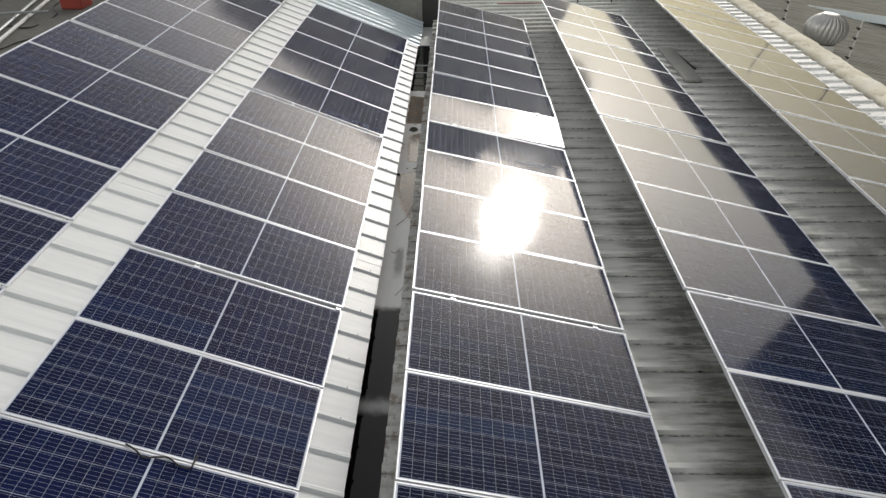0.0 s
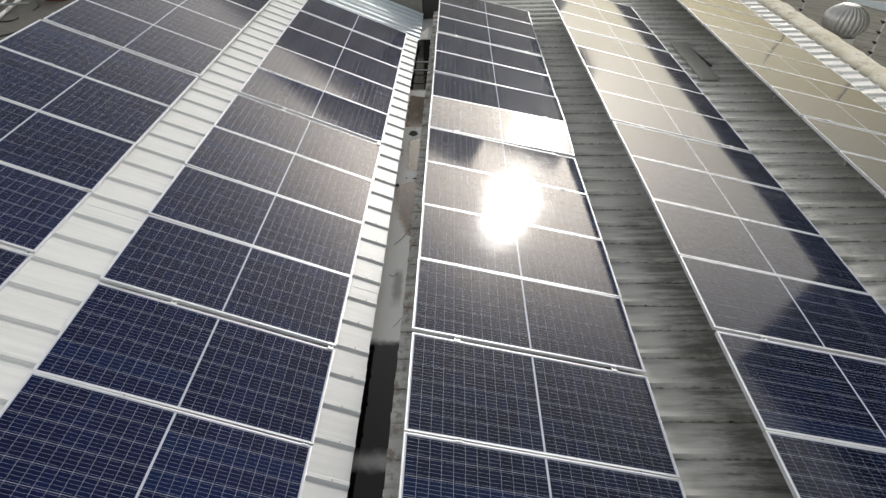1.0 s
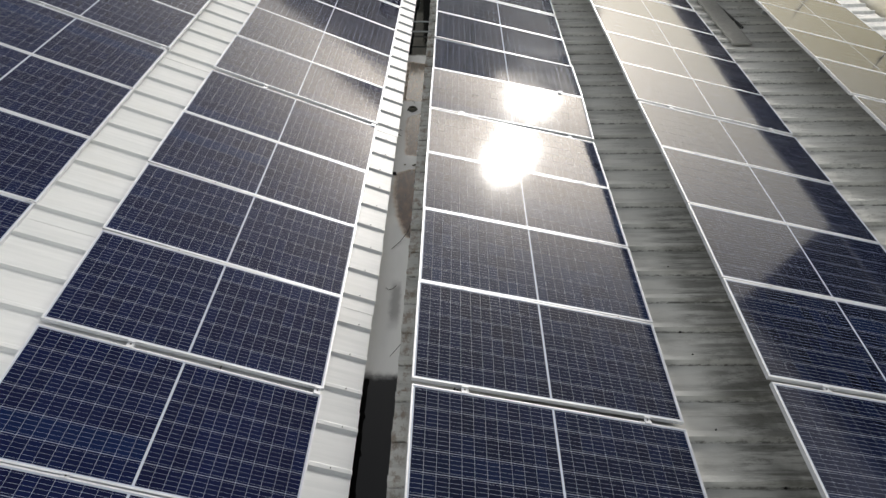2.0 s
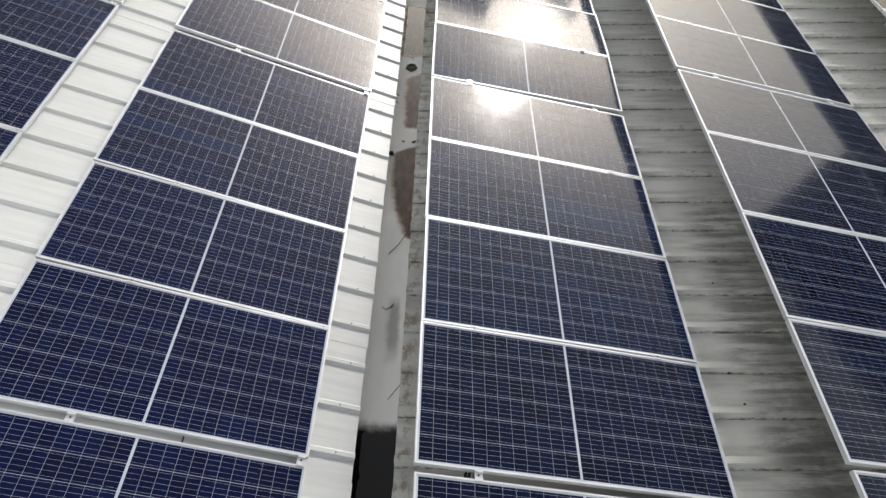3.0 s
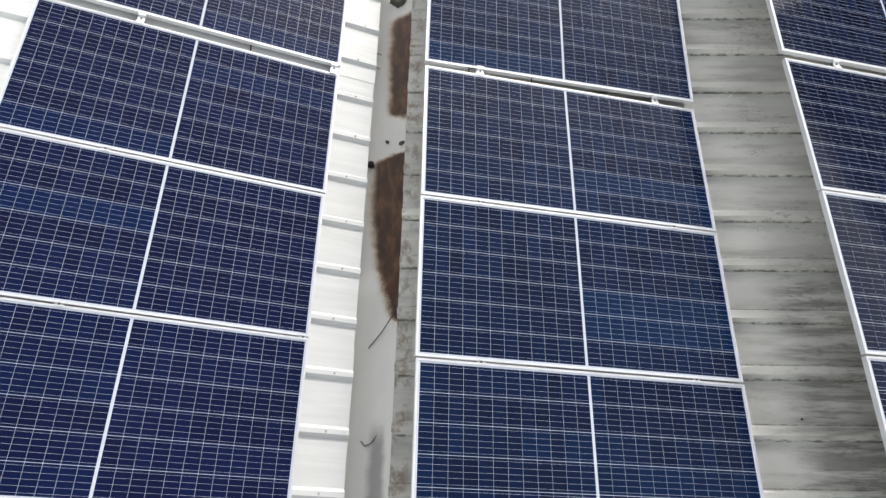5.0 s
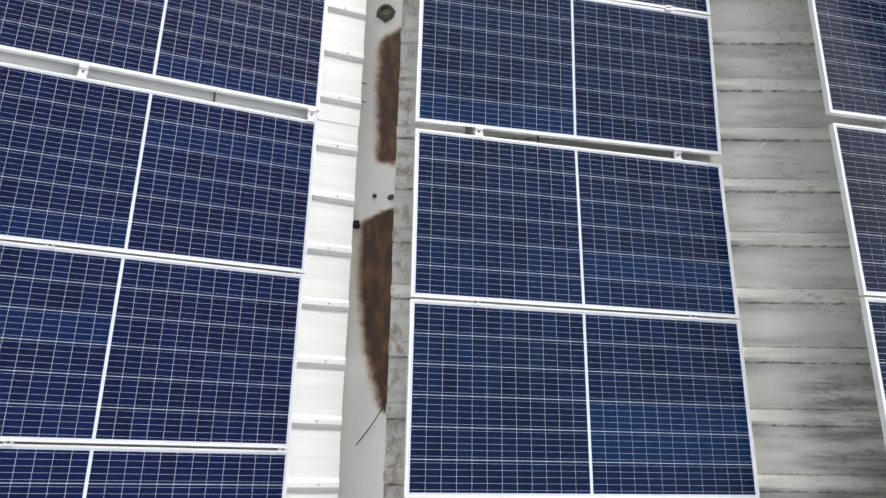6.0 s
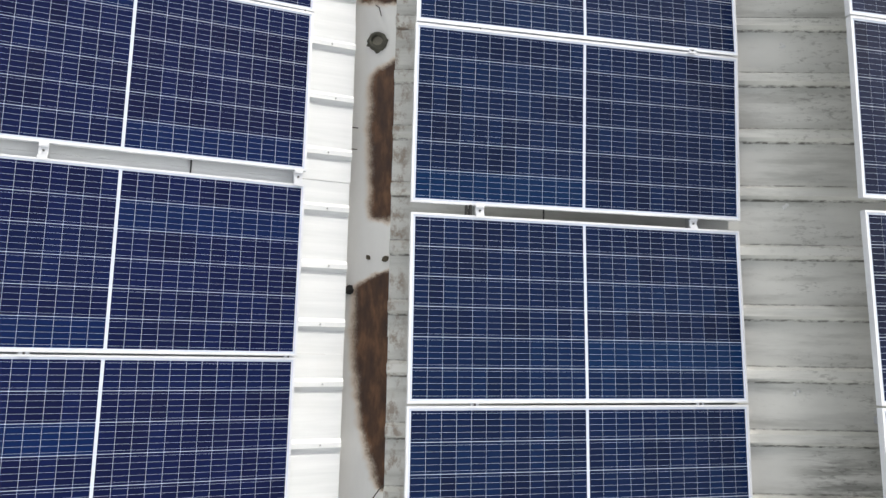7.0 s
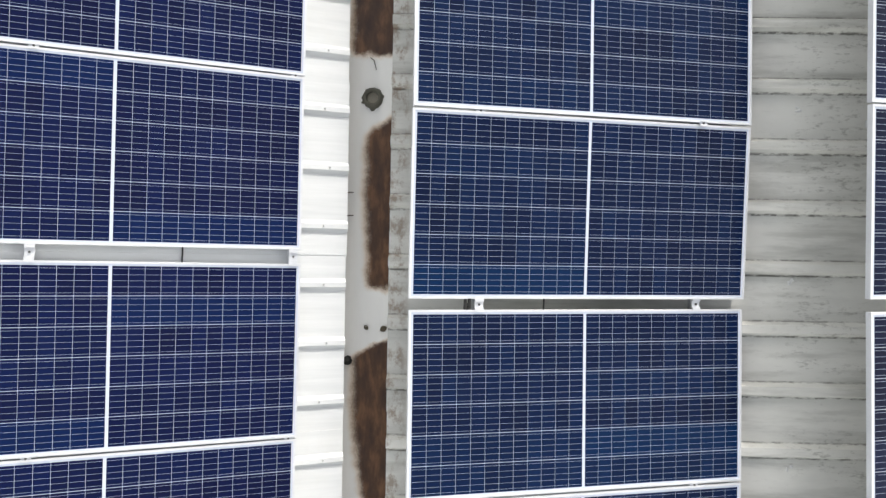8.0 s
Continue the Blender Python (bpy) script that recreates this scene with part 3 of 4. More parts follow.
rng = random.Random(5)
PANELS, batch = {}, random.Random(21)
SINGLE = {"A": range(0, 3), "B": range(-3, 6), "C": range(-3, 6), "D": range(-2, 5), "E": ()}
JOINTS = []
for letter, (*_, first, last) in COLUMNS.items():
    base = column_pose(letter)
    for k in range(first, last + 1):
        far = row_far(letter, k)
        (fl, fr), (nl, nr) = sag(letter, k), sag(letter, k + 1)
        own = math.degrees((fl + fr - nl - nr) / 2 / PANEL_H) + rng.uniform(-1, 1) * (0.15 if letter in "BC" else 0.45)
        lean = math.degrees((fl + nl - fr - nr) / 2 / PANEL_W)
        m = base @ pose(PANEL_W / 2 + rng.uniform(-0.003, 0.003), far - PANEL_H / 2, (fl + fr + nl + nr) / 4, own, lean, rng.uniform(-0.05, 0.05))
        single = k in SINGLE[letter]
        # fourth row on: the third column's low-view darkness is put into its cell colour
        cells = VIOLET_CELLS if letter in "AB" else DARK_CELLS if letter in "DE" else DIMMED_CELLS if k >= 3 else TEAL_CELLS
        sort = (single, cells.name)
        if sort in PANELS:
            ob = copy_thing(PANELS[sort], m)
        else:
            ob = PANELS[sort] = first_panel(single, cells)
            ob.matrix_world = m
        if single:
            # each half holds six rows of cells; whole rows differ in tone
            strings = {(half, j): 1 - max(0.0, batch.gauss(0.02, 0.10)) - (0.55 if batch.random() < 0.05 else 0) for half in (-1, 1) for j in range(-3, 3)}
            for cell in next(o for o in ob.children if o.name.startswith("backsheet")).children:
                shade = strings[1 if cell.location.x > 0 else -1, round(cell.location.y / CELL_Y)]
                cell.color = (shade, 1, 1, 1)
        tagged(ob, group="panels of column " + letter.lower())
        joint = row_far(letter, k - 1) - PANEL_H - far
        JOINTS.append((letter, base, far + joint / 2, joint, fl, fr))


def first_clamp():
    base = empty("panel_clamp", Matrix.Identity(4), "small silver mid clamp between two panel frames", "clamp")
    bm = bmesh.new()
    for y0, y1, z0, z1 in ((-0.5, -0.22, 0.0005, 0.0042), (0.22, 0.5, 0.0005, 0.0042), (-0.24, -0.20, -0.010, 0.0042), (0.20, 0.24, -0.010, 0.0042), (-0.22, 0.22, -0.010, -0.007)):
        box(bm, -0.025, 0.025, y0, y1, z0, z1)
    part("plate", bm, ALUMINIUM, base)
    bm = bmesh.new()
    rod(bm, (0, 0, -0.008), (0, 0, 0.001), 0.0065, sides=6)
    part("bolt", bm, BOLT, base)
    return base


clamp = first_clamp()
CLAMP_X = {"A": (0.65, 2.044), "B": (0.65, 2.044), "C": (0.39, 1.78), "D": (0.45, 1.78), "E": (0.45, 1.78)}
made = 0
for letter, base, y, joint, fl, fr in JOINTS:
    for x in CLAMP_X[letter]:
        m = base @ pose(x + rng.uniform(-0.015, 0.015), y, fl + (fr - fl) * x / PANEL_W, 0, math.degrees((fl - fr) / PANEL_W), rng.uniform(-2, 2))
        ob = clamp if made == 0 else copy_thing(clamp, m)
        if made == 0:
            clamp.matrix_world = m
        plate = ob.children[0] if ob.children[0].name.startswith("plate") else ob.children[1]
        plate.scale = (1, joint + 0.022, 1)
        tagged(ob, group="clamps of column " + letter.lower())
        made += 1


# ---- rails and legs below the panels ----
def rails():
    for letter, (*_, first, last) in COLUMNS.items():
        base = column_pose(letter)
        near, far = row_far(letter, last) - PANEL_H - 0.05, row_far(letter, first) + 0.05
        for rx in CLAMP_X[letter]:
            bm = bmesh.new()
            deep = (0.030, 0.002) if letter in "AB" else (0.062, 0.022)
            box(bm, rx - 0.02, rx + 0.02, near, far, -THICK - deep[0], -THICK - deep[1])
            bevelled(bm, 0.002)
            ob = part("mounting_rail", bm, ALUMINIUM if letter in "AB" else GALVANISED)
            ob.matrix_world = base
            tagged(ob, "aluminium mounting rail under a column of panels", "rail", "rails of column " + letter.lower())


rails()


def legs():
    """Posts and sloping beams that hold up the tilted columns over the grey roof."""
    made = 0
    for letter in "CDE":
        x, *_, first, last = COLUMNS[letter]
        base = column_pose(letter)
        for k in range(first, last + 1, 2):
            y = row_far(letter, k) - 0.08
            thing = empty("rack_leg", Matrix.Translation((x, y, roof_c(x))), "galvanised steel support frame under tilted solar panels", "support", "supports of column " + letter.lower())
            inv = thing.matrix_world.inverted()

            def at(px, depth):
                return inv @ (base @ Vector((px, y, depth)))

            bm = bmesh.new()
            box(bm, 0.1, 2.0, -0.02, 0.02, -THICK - 0.11, -THICK - 0.062, inv @ base @ Matrix.Translation((0, y, 0)))
            part("beam", bm, GALVANISED, thing)
            for px in (0.75, 1.85):
                head = at(px, -THICK - 0.09)
                foot = head.copy()
                foot.z = roof_c((thing.matrix_world @ head).x) - thing.matrix_world.translation.z + 0.02
                bm = bmesh.new()
                box(bm, head.x - 0.02, head.x + 0.02, -0.02, 0.02, min(foot.z, head.z - 0.01), head.z)
                box(bm, head.x - 0.035, head.x + 0.035, -0.035, 0.035, foot.z - 0.015, foot.z + 0.006)
                part("post", bm, DARK_STEEL, thing)
            made += 1


legs()


# ---- things in and beside the gutter ----
def drain():
    base = empty("gutter_drain", Matrix.Translation((-0.300, 2.385, -0.735)), "dark round drain outlet sealed with ragged bitumen", "drain")
    bm = bmesh.new()
    rings = lathe(bm, [(0.036, 0.002), (0.038, 0.030), (0.046, 0.036), (0.058, 0.030), (0.066, 0.012), (0.070, 0.001)], 30)
    for k, (a, b) in enumerate(zip(rings[-1], rings[-2])):
        push = 1 + 0.16 * noise.noise((k * 1.7, 0, 4)) + (0.22 if k in (17, 22, 23) else 0)
        a.co.x, a.co.y = a.co.x * push, a.co.y * push
        b.co.z += 0.004 * noise.noise((k * 0.9, 5, 1))
    part("collar", bm, plain("bitumen_collar", (0.10, 0.098, 0.08), 0.85, 0, 30, 0.5), base)
    bm = bmesh.new()
    bmesh.ops.create_circle(bm, cap_ends=True, segments=18, radius=0.037)
    bmesh.ops.translate(bm, vec=(0, 0, 0.004), verts=bm.verts)
    part("mouth", bm, plain("silt", (0.30, 0.28, 0.23), 0.9, 0, 30, 0.4), base, "silted grey-brown drain mouth")


drain()


def twig(points, r, label):
    bm = bmesh.new()
    for a, b in zip(points, points[1:]):
        rod(bm, a, b, r, r * 0.8, 5)
    tagged(part("twig", bm, TWIG), label, "twig")


twig([(-0.17, -0.54, -0.60), (-0.20, -0.58, -0.67), (-0.275, -0.69, -0.715), (-0.36, -0.80, -0.731)], 0.004, "thin dry twig leaning in the gutter")


def leaf(x, y, turn, size):
    bm = bmesh.new()
    n = 9
    mid = [bm.verts.new((0.0, size * (k / (n - 1) - 0.5), 0.010 + 0.006 * math.sin(k))) for k in range(n)]
    for s in (-1, 1):
        rim = [bm.verts.new((s * size * 0.36 * math.sin(math.pi * k / (n - 1)) ** 0.8, size * (k / (n - 1) - 0.5), 0.004 + 0.012 * random.random())) for k in range(n)]
        for k in range(n - 1):
            bm.faces.new((mid[k], mid[k + 1], rim[k + 1], rim[k]))
    bmesh.ops.remove_doubles(bm, verts=bm.verts, dist=0.0005)
    ob = part("dead_leaf", bm, LEAF)
    ob.matrix_world = pose(x, y, -0.734, 0, 0, turn)
    tagged(ob, "curled dark dead leaf lying in the gutter", "leaf", "leaves in the gutter")


leaf(-0.318, 0.882, 40, 0.04)
leaf(-0.205, 0.875, -60, 0.055)


# ---- beyond the panels ----
def plank():
    bm = bmesh.new()
    box(bm, -0.155, 0.155, -1.06, 1.06, 0, 0.04)
    bevelled(bm, 0.006)
    ob = part("walk_board", bm, PLANK)
    ob.matrix_world = pose(4.85, 5.18, roof_c(4.85) + 0.036, 0, 0, 0)
    tagged(ob, "long grey board lying flat on the metal roof", "board")


plank()


def ridge():
    lay_roof("roof_ridge_flashing", "white ribbed metal flashing beside the ridge", AGED_WHITE, 6.9, 7.56, roof_c(6.9) + 0.03, roof_c(7.64) + 0.03, -13, 16.0, 0.36, 0.028, 0.062, 0.034, 0.1)
    bm = bmesh.new()
    n, sides = 320, 9
    rows = []
    for i in range(n + 1):
        y = -13 + 29 * i / n
        w = 0.28 + 0.05 * noise.noise((0, y * 1.4, 0)) + 0.02 * noise.noise((4, y * 5, 0))
        h = 0.13 + 0.03 * noise.noise((3, y * 1.3, 0)) + 0.012 * noise.noise((6, y * 5, 0))
        rows.append([bm.verts.new((7.93 + 0.02 * noise.noise((9, y * 0.8, 0)) - w * math.cos(math.pi * k / sides), y, roof_c(8) - 0.05 + h * math.sin(math.pi * k / sides) ** 0.7 + 0.018 * noise.noise((k * 0.5, y * 2.5, 5)))) for k in range(sides + 1)])
    for a, b in zip(rows, rows[1:]):
        for k in range(sides):
            bm.faces.new((a[k], a[k + 1], b[k + 1], b[k]))
    ob = part("ridge_capping", bm, CREAM)
    for p in ob.data.polygons:
        p.use_smooth = True
    tagged(ob, "lumpy cream coated ridge capping", "ridge", kind="structure")


ridge()
lay_roof("roof_neighbour", "old grey-brown fibre-cement roof beyond the ridge", OLD_SHEET, 8.14, 26.0, -0.93, -4.0, -13, 30.0, 0.15, 0.04, 0.12, 0.045, 0.0)


def vent():
    base = empty("turbine_vent", pose(9.38, 8.69, -1.14, 0, 4, 0), "round galvanised wind-driven turbine roof vent", "roof vent")
    bm = bmesh.new()
    lathe(bm, [(0.36, -0.3), (0.34, 0.0), (0.32, 0.14)], 24)
    part("neck", bm, SPUN_METAL, base)
    n, steps = 26, 14
    shape = [(0.50 * math.cos(a), 0.47 + 0.38 * math.sin(a)) for a in (-0.95 + 2.15 * i / steps for i in range(steps + 1))]
    for k in range(n):
        bm = bmesh.new()
        a0 = 2 * math.pi * k / n
        prev = None
        for i, (r, z) in enumerate(shape):
            twist = a0 + 0.22 * (i / steps) ** 1.5
            row = [bm.verts.new((r * math.cos(twist), r * math.sin(twist), z)), bm.verts.new((r * 0.97 * math.cos(twist + 0.12), r * 0.97 * math.sin(twist + 0.12), z)), bm.verts.new((r * 0.86 * math.cos(twist + 0.26), r * 0.86 * math.sin(twist + 0.26), z - 0.01))]
            if prev:
                for q in range(2):
                    bm.faces.new((prev[q], prev[q + 1], row[q + 1], row[q]))
            prev = row
        ob = part("vane", bm, SPUN_METAL, base)
        for p in ob.data.polygons:
            p.use_smooth = True
    bm = bmesh.new()
    lathe(bm, [(0.21, 0.82), (0.18, 0.845), (0.08, 0.865), (0.004, 0.87)], 20)
    part("cap", bm, SPUN_METAL, base)


vent()
bm = bmesh.new()
box(bm, -0.36, 0.55, -4, 6, -0.05, 0.10)
box(bm, -0.42, -0.36, -4, 6, -0.05, 0.18)
ob = part("roof_valley_sheet", bm, GALVANISED_SHEET)
ob.matrix_world = pose(13.15, 14.5, -1.78, 0, 9.5, 50)
tagged(ob, "grey-blue metal sheet laid across the old roof", "flashing", kind="structure")


def fence_post(x, y, z, high, turn):
    base = empty("fence_post", pose(x, y, z, 0, turn, 0), "thin white electric fence post with black insulators", "fence post", "fence posts on the ridge")
    bm = bmesh.new()
    rod(bm, (0, 0, -0.1), (0, 0, high), 0.016, 0.014, 8)
    part("post", bm, WHITE_PIPE, base)
    for k in range(int(high / 0.2)):
        bm = bmesh.new()
        rod(bm, (-0.005, 0, 0.12 + 0.2 * k), (-0.085, 0, 0.15 + 0.2 * k), 0.032, 0.008, 8)
        part("insulator", bm, BLACK, base, "black cone insulator")


fence_post(8.66, 2.80, -0.9, 1.3, 2)
fence_post(8.64, 6.04, -0.9, 1.15, 4)
fence_post(8.63, 9.27, -0.9, 1.5, 0)


def bar_thing(name, pairs, r, mat, label, category, group=""):
    bm = bmesh.new()
    for a, b in pairs:
        rod(bm, a, b, r, sides=10)
    tagged(part(name, bm, mat), label, category, group)


def clutter():
    """Pipes and a red box on the slab, a rack on the far roof, bars over the gutter, and small bits."""
    bar_thing("white_pipe", [((-8.70, 4.12, -0.21), (-10.01, 9.77, -0.21))], 0.04, WHITE_PIPE, "long white plastic pipe lying on the slab", "pipe", "pipes on the slab")
    bar_thing("metal_pipe", [((-9.26, 5.47, -0.21), (-10.38, 9.99, -0.21))], 0.035, GALVANISED, "long grey metal pipe lying on the slab", "pipe", "pipes on the slab")
    bar_thing("metal_pipe", [((-10.16, 7.65, -0.12), (-9.12, 7.89, -0.12))], 0.028, GALVANISED, "grey metal pipe lying across two white pipes", "pipe", "pipes on the slab")
    bm = bmesh.new()
    box(bm, -9.20, -8.68, 8.62, 9.2, -0.25, 0.12)
    bevelled(bm, 0.02)
    tagged(part("red_box", bm, RED), "red painted steel box on the slab", "box")
    rack = empty("pipe_rack", Matrix.Translation((4.1, 10.6, roof_c(4.1))), "low grey steel pipe rack on the far roof", "rack")
    for x in (-0.45, 0.45):
        bm = bmesh.new()
        rod(bm, (x, 0, 0), (x, 0, 0.32), 0.02)
        part("post", bm, DARK_STEEL, rack)
    for z in (0.16, 0.32):
        bm = bmesh.new()
        rod(bm, (-0.5, 0, z), (0.5, 0, z), 0.018)
        part("rail", bm, DARK_STEEL, rack)
    bar_thing("red_bar", [((1.5, 10.5, roof_c(2) + 0.06), (3.1, 10.55, roof_c(2) + 0.06))], 0.013, RED, "thin red painted bar lying on the roof", "bar")
    for y in (5.46, 4.99):
        bar_thing("gutter_brace", [((-0.5, y, -0.60), (-0.1, y, -0.60))], 0.014, GALVANISED, "steel strap across the gutter", "brace", "straps over the gutter")
    bm = bmesh.new()
    box(bm, -0.015, 0.015, -0.5, 0.5, 0, 0.03)
    ob = part("steel_bar", bevelled(bm, 0.004), DARK_STEEL)
    ob.matrix_world = pose(5.04, 5.33, roof_c(5.04) + 0.036, 0, 0, 5)
    tagged(ob, "thin dark steel bar beside the board", "bar")
    # twigs and wires in the gutter
    twig([(-0.08, -2.14, -0.585), (-0.14, -2.20, -0.65), (-0.22, -2.27, -0.715), (-0.26, -2.32, -0.731)], 0.003, "thin dry twig leaning over the gutter's rim")
    twig([(-0.37, -1.42, -0.729), (-0.34, -1.45, -0.729), (-0.30, -1.43, -0.729), (-0.27, -1.38, -0.729)], 0.003, "curled dry twig in the gutter")
    twig([(-0.32, 2.65, -0.731), (-0.295, 2.63, -0.728), (-0.28, 2.57, -0.731)], 0.003, "short dry twig near the drain")
    for y in (1.76, 1.61):
        twig([(-0.455, y, -0.70), (-0.415, y + 0.004, -0.728)], 0.004, "short dark nail sticking from the gutter's side")
    bm = bmesh.new()
    bmesh.ops.create_icosphere(bm, subdivisions=2, radius=0.03)
    for v in bm.verts:
        v.co *= 1 + 0.5 * noise.noise(v.co * 40)
        v.co.z *= 0.5
    ob = part("bitumen_lump", bm, BLACK)
    ob.matrix_world = pose(-0.435, 0.665, -0.72)
    tagged(ob, "small black lump of bitumen at the gutter's side", "bitumen")


clutter()


def dropping(x, y, size, seed):
    bm = bmesh.new()
    r = random.Random(seed)
    for k in range(5):
        cx, cy, s = r.uniform(-1, 1) * size, r.uniform(-1, 1) * size * 0.7, size * r.uniform(0.25, 0.6)
        ring = [bm.verts.new((cx + s * (1 + 0.4 * r.uniform(-1, 1)) * math.cos(a * 0.785), cy + s * (1 + 0.4 * r.uniform(-1, 1)) * math.sin(a * 0.785), 0)) for a in range(8)]
        bm.faces.new(ring)
        top = bm.verts.new((cx, cy, 0.004))
        for a in range(8):
            bm.faces.new((ring[a], ring[(a + 1) % 8], top))
    ob = part("bird_dropping", bm, WHITE_PIPE)
    ob.matrix_world = pose(x, y, roof_c(x) + 0.003, 0, -C_RISE, 0)
    tagged(ob, "small white splash of bird dropping on grey metal", "dropping", "droppings on the roof")


for n, (x, y, size) in enumerate(((2.40, 2.46, 0.02), (2.40, 2.32, 0.02), (2.36, 1.23, 0.022), (2.40, 0.16, 0.014), (2.37, 0.06, 0.02), (2.31, -3.56, 0.012))):
    dropping(x, y, size, n)


def screw(x, y, z, turn, size, mat, label):
    base = empty("roof_screw", pose(x, y, z, 0, turn, 0), label, "screw", "screws in the roof")
    bm = bmesh.new()
    rod(bm, (0, 0, -0.002), (0, 0, 0.003), size, size * 0.9, 10)
    part("washer", bm, mat, base)
    bm = bmesh.new()
    rod(bm, (0, 0, 0.003), (0, 0, 0.009), size * 0.55, sides=6)
    part("head", bm, mat, base)


for x, y, size in ((2.29, -2.16, 0.016), (2.33, -2.43, 0.009), (2.64, -3.69, 0.016), (2.30, -3.20, 0.008), (2.40, -1.27, 0.007)):
    screw(x, y, roof_c(x) + 0.003, -C_RISE, size, BLACK, "dark roofing screw with a rubber washer on grey metal")
for k in range(-19, 8):
    x = -0.56 + 0.02 * math.sin(k * 2.3)
    screw(x, 2.633 + k * B_PITCH, roof_b(x) + 0.028, B_SLOPE, 0.006, GALVANISED, "small roofing screw on a white rib")


def cable(name, points, r, label):
    """A black cable along a smooth curve through the points."""
    curve = bpy.data.curves.new(name, "CURVE")
    curve.dimensions, curve.bevel_depth, curve.bevel_resolution = "3D", r, 2
    line = curve.splines.new("BEZIER")
    line.bezier_points.add(len(points) - 1)
    for p, co in zip(line.bezier_points, points):
        p.co, p.handle_left_type, p.handle_right_type = co, "AUTO", "AUTO"
    curve.materials.append(BLACK)
    tagged(new(name, curve), label, "cable", "cables at the panels")


def panel_cables():
    for letter, px, k in (("B", 1.42, 0), ("C", 0.345, 0), ("C", 0.33, 4), ("B", 1.30, 4), ("C", 0.80, 0)):
        base = column_pose(letter)
        y = row_far(letter, k)
        cable("panel_cable", [base @ Vector((px + d, y + u, h)) for u, d, h in ((-0.2, 0.03, -0.075), (-0.02, 0.0, -0.058), (0.08, 0.0, -0.058), (0.26, -0.02, -0.075))], 0.005, "black cable crossing the joint between two panels")
    for letter, px, k in (("C", 0.338, 0), ("C", 0.335, 4)):
        bm = bmesh.new()
        rod(bm, (-0.012, -0.03, 0), (-0.012, 0.03, 0), 0.011, 0.009, 10)
        rod(bm, (0.012, -0.026, 0), (0.012, 0.034, 0), 0.011, 0.009, 10)
        box(bm, -0.02, 0.02, -0.008, 0.008, -0.008, 0.008)
        ob = part("cable_connector", bm, BLACK)
        ob.matrix_world = column_pose(letter) @ pose(px, row_far(letter, k) + 0.03, -0.052)
        tagged(ob, "pair of black plug connectors in a joint between panels", "connector", "connectors at the panels")
    base = column_pose("B")
    cable("loose_cable", [base @ Vector(p) for p in ((0.84, -5.13, 0.012), (0.92, -5.16, 0.014), (0.99, -5.20, 0.014), (1.07, -5.17, 0.012), (1.14, -5.15, 0.010), (1.23, -5.19, 0.012), (1.31, -5.19, 0.014), (1.32, -5.13, 0.012), (1.33, -5.07, 0.012))], 0.007, "loose black cable end lying on a panel joint")

    for points in (((-8.97, 4.84), (-8.78, 5.24), (-8.69, 5.72), (-8.48, 6.1)), ((-9.86, 6.93), (-9.58, 7.0), (-9.08, 6.88), (-9.0, 7.15)), ((-9.0, 7.77), (-9.1, 8.18), (-9.5, 8.82), (-9.6, 9.35))):
        cable("loose_cable", [(u, v, -0.235) for u, v in points], 0.014, "black cable lying loose on the slab")


panel_cables()


# ---- the building below and the land around ----
def block(name, x0, x1, y0, y1, z0, z1, mat, label, category="wall"):
    bm = bmesh.new()
    box(bm, x0, x1, y0, y1, z0, z1)
    ob = part(name, bm, mat)
    tagged(ob, label, category, kind="structure")


block("wall_west", -5.3, -5.1, -13, 14, -7, 0.95, WALL, "plain rendered building wall")
block("wall_south", -5.25, 8.4, -13.2, -13.0, -7, -0.75, WALL, "plain rendered building wall")
block("wall_north", -5.25, 8.4, 14.0, 14.2, -7, -0.75, WALL, "plain rendered building wall")
block("wall_grey", -2.72, -0.43, 8.95, 9.3, -3, 0.2, CONCRETE, "bare grey concrete wall beyond the roof")
block("wall_pier", -0.425, -0.04, 8.98, 9.35, -3, 1.0, DARK_STEEL, "dark pier at the end of the gutter")
block("slab_west", -16, -5.3, -13, 24, -3.0, -0.25, SLAB, "bare grey concrete roof slab beside the panels", "slab")
bm = bmesh.new()
box(bm, -900, 900, -900, 900, -7.5, -7)
tagged(part("ground", bm, GROUND), "dusty grey-brown ground around the building", "ground", kind="structure")


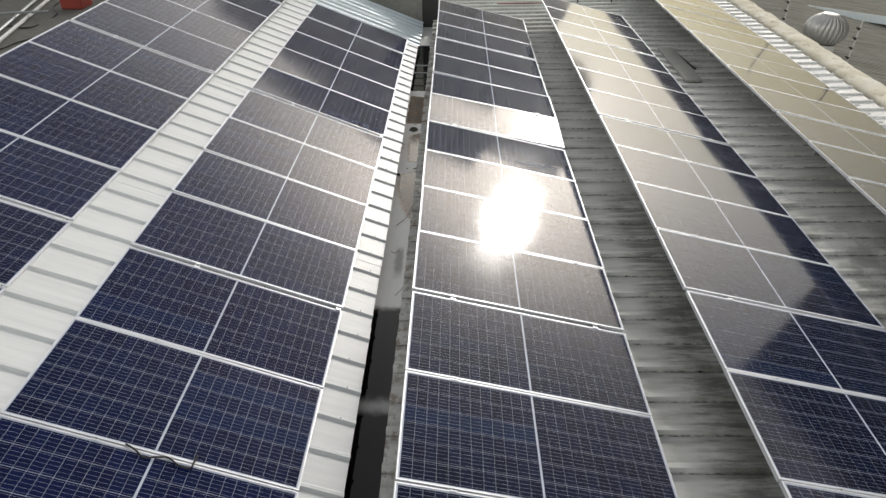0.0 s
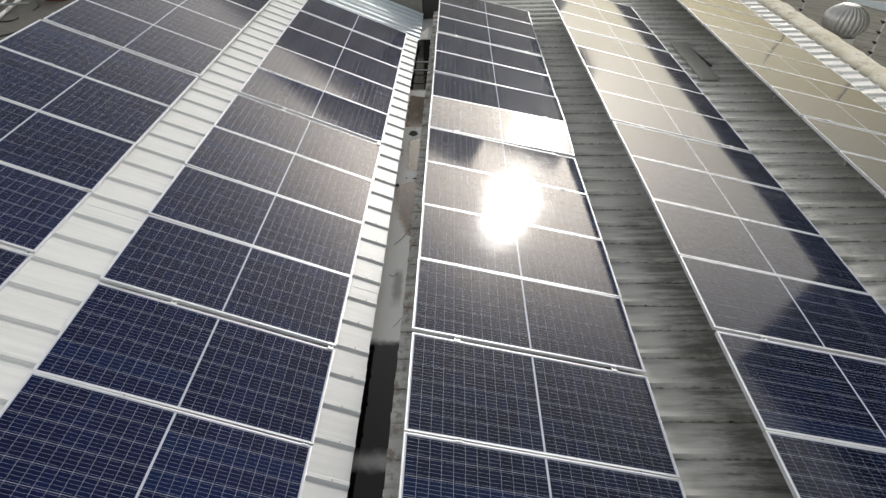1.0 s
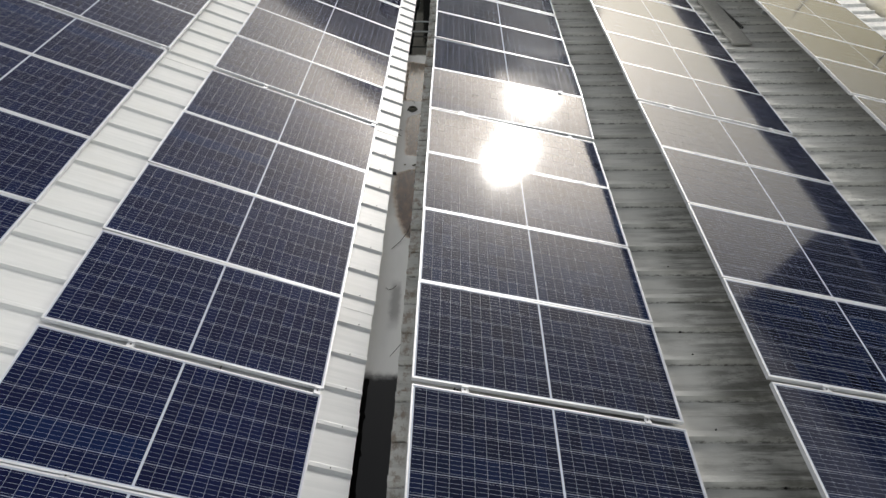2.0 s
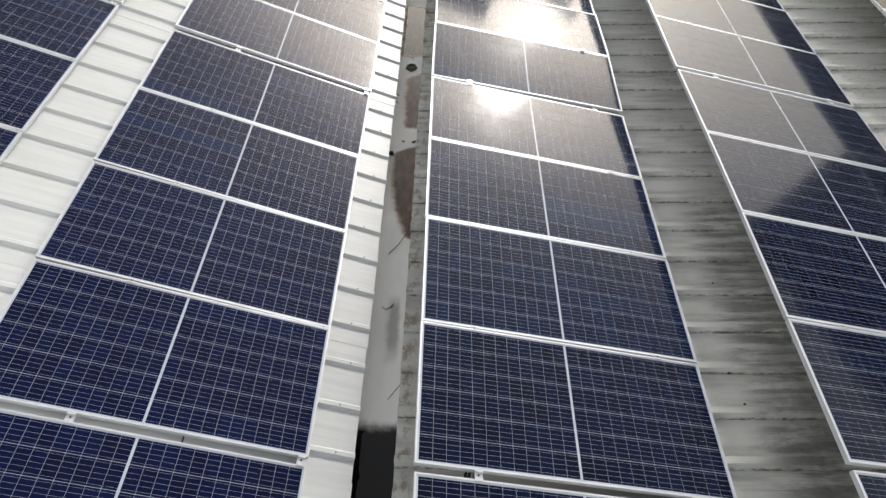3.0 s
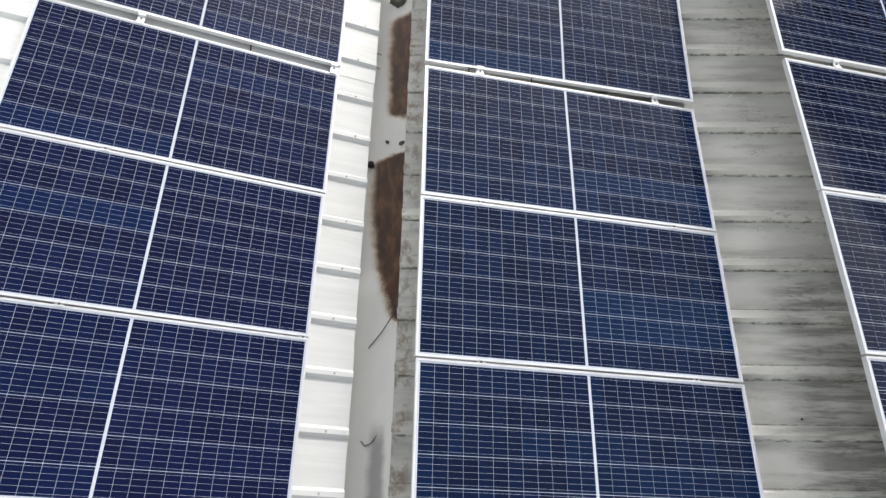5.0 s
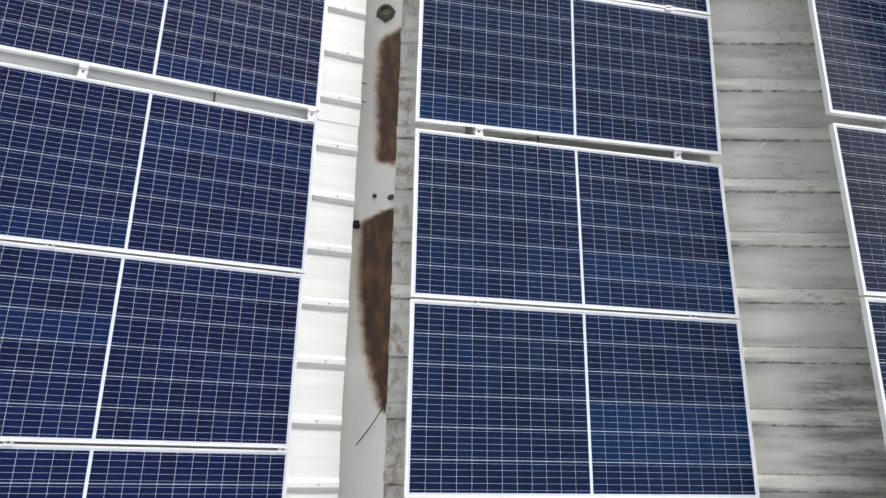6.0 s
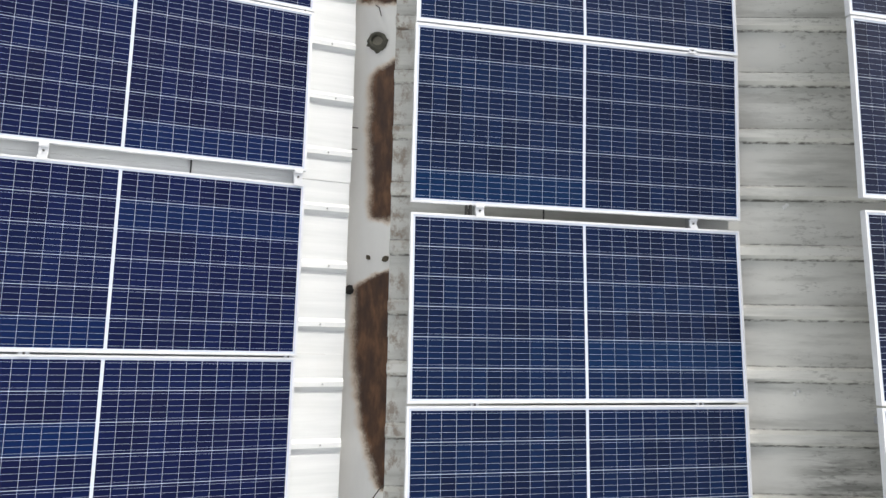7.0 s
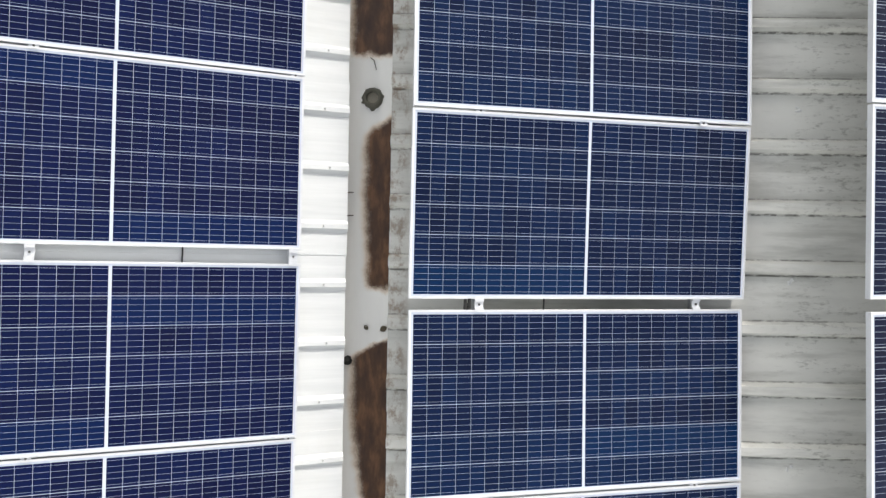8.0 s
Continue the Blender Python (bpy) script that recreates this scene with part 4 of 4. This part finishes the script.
def far_building(m, wide, deep, high, wall, glass, label):
    """A tall block far off, seen only in the panels' glass: walls, roof, parapet and rows of windows."""
    base = empty("office_building", m, label, "building", "far buildings")
    bm = bmesh.new()
    box(bm, -wide / 2, wide / 2, -deep / 2, deep / 2, 0, high)
    part("wall", bm, wall, base)
    bm = bmesh.new()
    box(bm, -wide / 2 - 0.3, wide / 2 + 0.3, -deep / 2 - 0.3, deep / 2 + 0.3, high, high + 0.5)
    part("roof", bm, CONCRETE, base)
    first = None
    for row in range(int(high / 4)):
        for k in range(int(wide / 6)):
            if first is None:
                bm = bmesh.new()
                box(bm, -1.1, 1.1, -0.06, 0.06, -0.9, 0.9)
                ob = first = part("window", bm, glass, base)
            else:
                ob = new("window", first.data)
                ob.parent = base
            ob.location = (-wide / 2 + 3 + 6 * k, -deep / 2, 2.4 + 4 * row)


HAZY_GLASS = plain("grey_window_glass", (0.55, 0.55, 0.54), 0.3, 0, 2, 0.1)
DARK_GLASS = plain("dark_window_glass", (0.03, 0.035, 0.04), 0.1, 0, 2, 0.1)


def tower(m, wide, deep, high, label):
    """A tall pale block far off, with narrow upright strips of windows between its piers."""
    base = empty("apartment_building", m, label, "building", "far buildings")
    bm = bmesh.new()
    box(bm, -wide / 2, wide / 2, -deep / 2, deep / 2, 0, high)
    part("wall", bm, PALE_WALL, base)
    bm = bmesh.new()
    box(bm, -wide / 2 - 0.2, wide / 2 + 0.2, -deep / 2 - 0.2, deep / 2 + 0.2, high, high + 0.4)
    part("roof", bm, PALE_WALL, base)
    # an unseen block added on one side, only to darken the panels' mirror image
    bm = bmesh.new()
    box(bm, wide / 2 + 0.02, wide / 2 + 8.4, -deep / 2, deep / 2, 20.4, 27.6)
    part("overhang", bm, PALE_WALL, base)
    first = None
    for k in range(int(wide / 2.4)):
        for row in range(int(high / 3.1)):
            if first is None:
                bm = bmesh.new()
                box(bm, -0.35, 0.35, -0.05, 0.05, -1.2, 1.2)
                ob = first = part("window", bm, HAZY_GLASS, base)
            else:
                ob = new("window", first.data)
                ob.parent = base
            ob.location = (-wide / 2 + 1.2 + 2.4 * k, -deep / 2, 1.6 + 3.1 * row)


tower(pose(2.6, 64, -7), 23.6, 8, 31, "tall pale apartment block mirrored in the solar panels")
far_building(pose(61.5, 28, -7, 0, 0, 120) @ pose(0, 0, 0, 0, 0, 180), 42, 12, 34, SLAB, DARK_GLASS, "tall dark grey building mirrored in the solar panels")
far_building(pose(1.5, 52, -7), 23, 8, 17.5, PALE_WALL, HAZY_GLASS, "lower pale building mirrored in the solar panels")
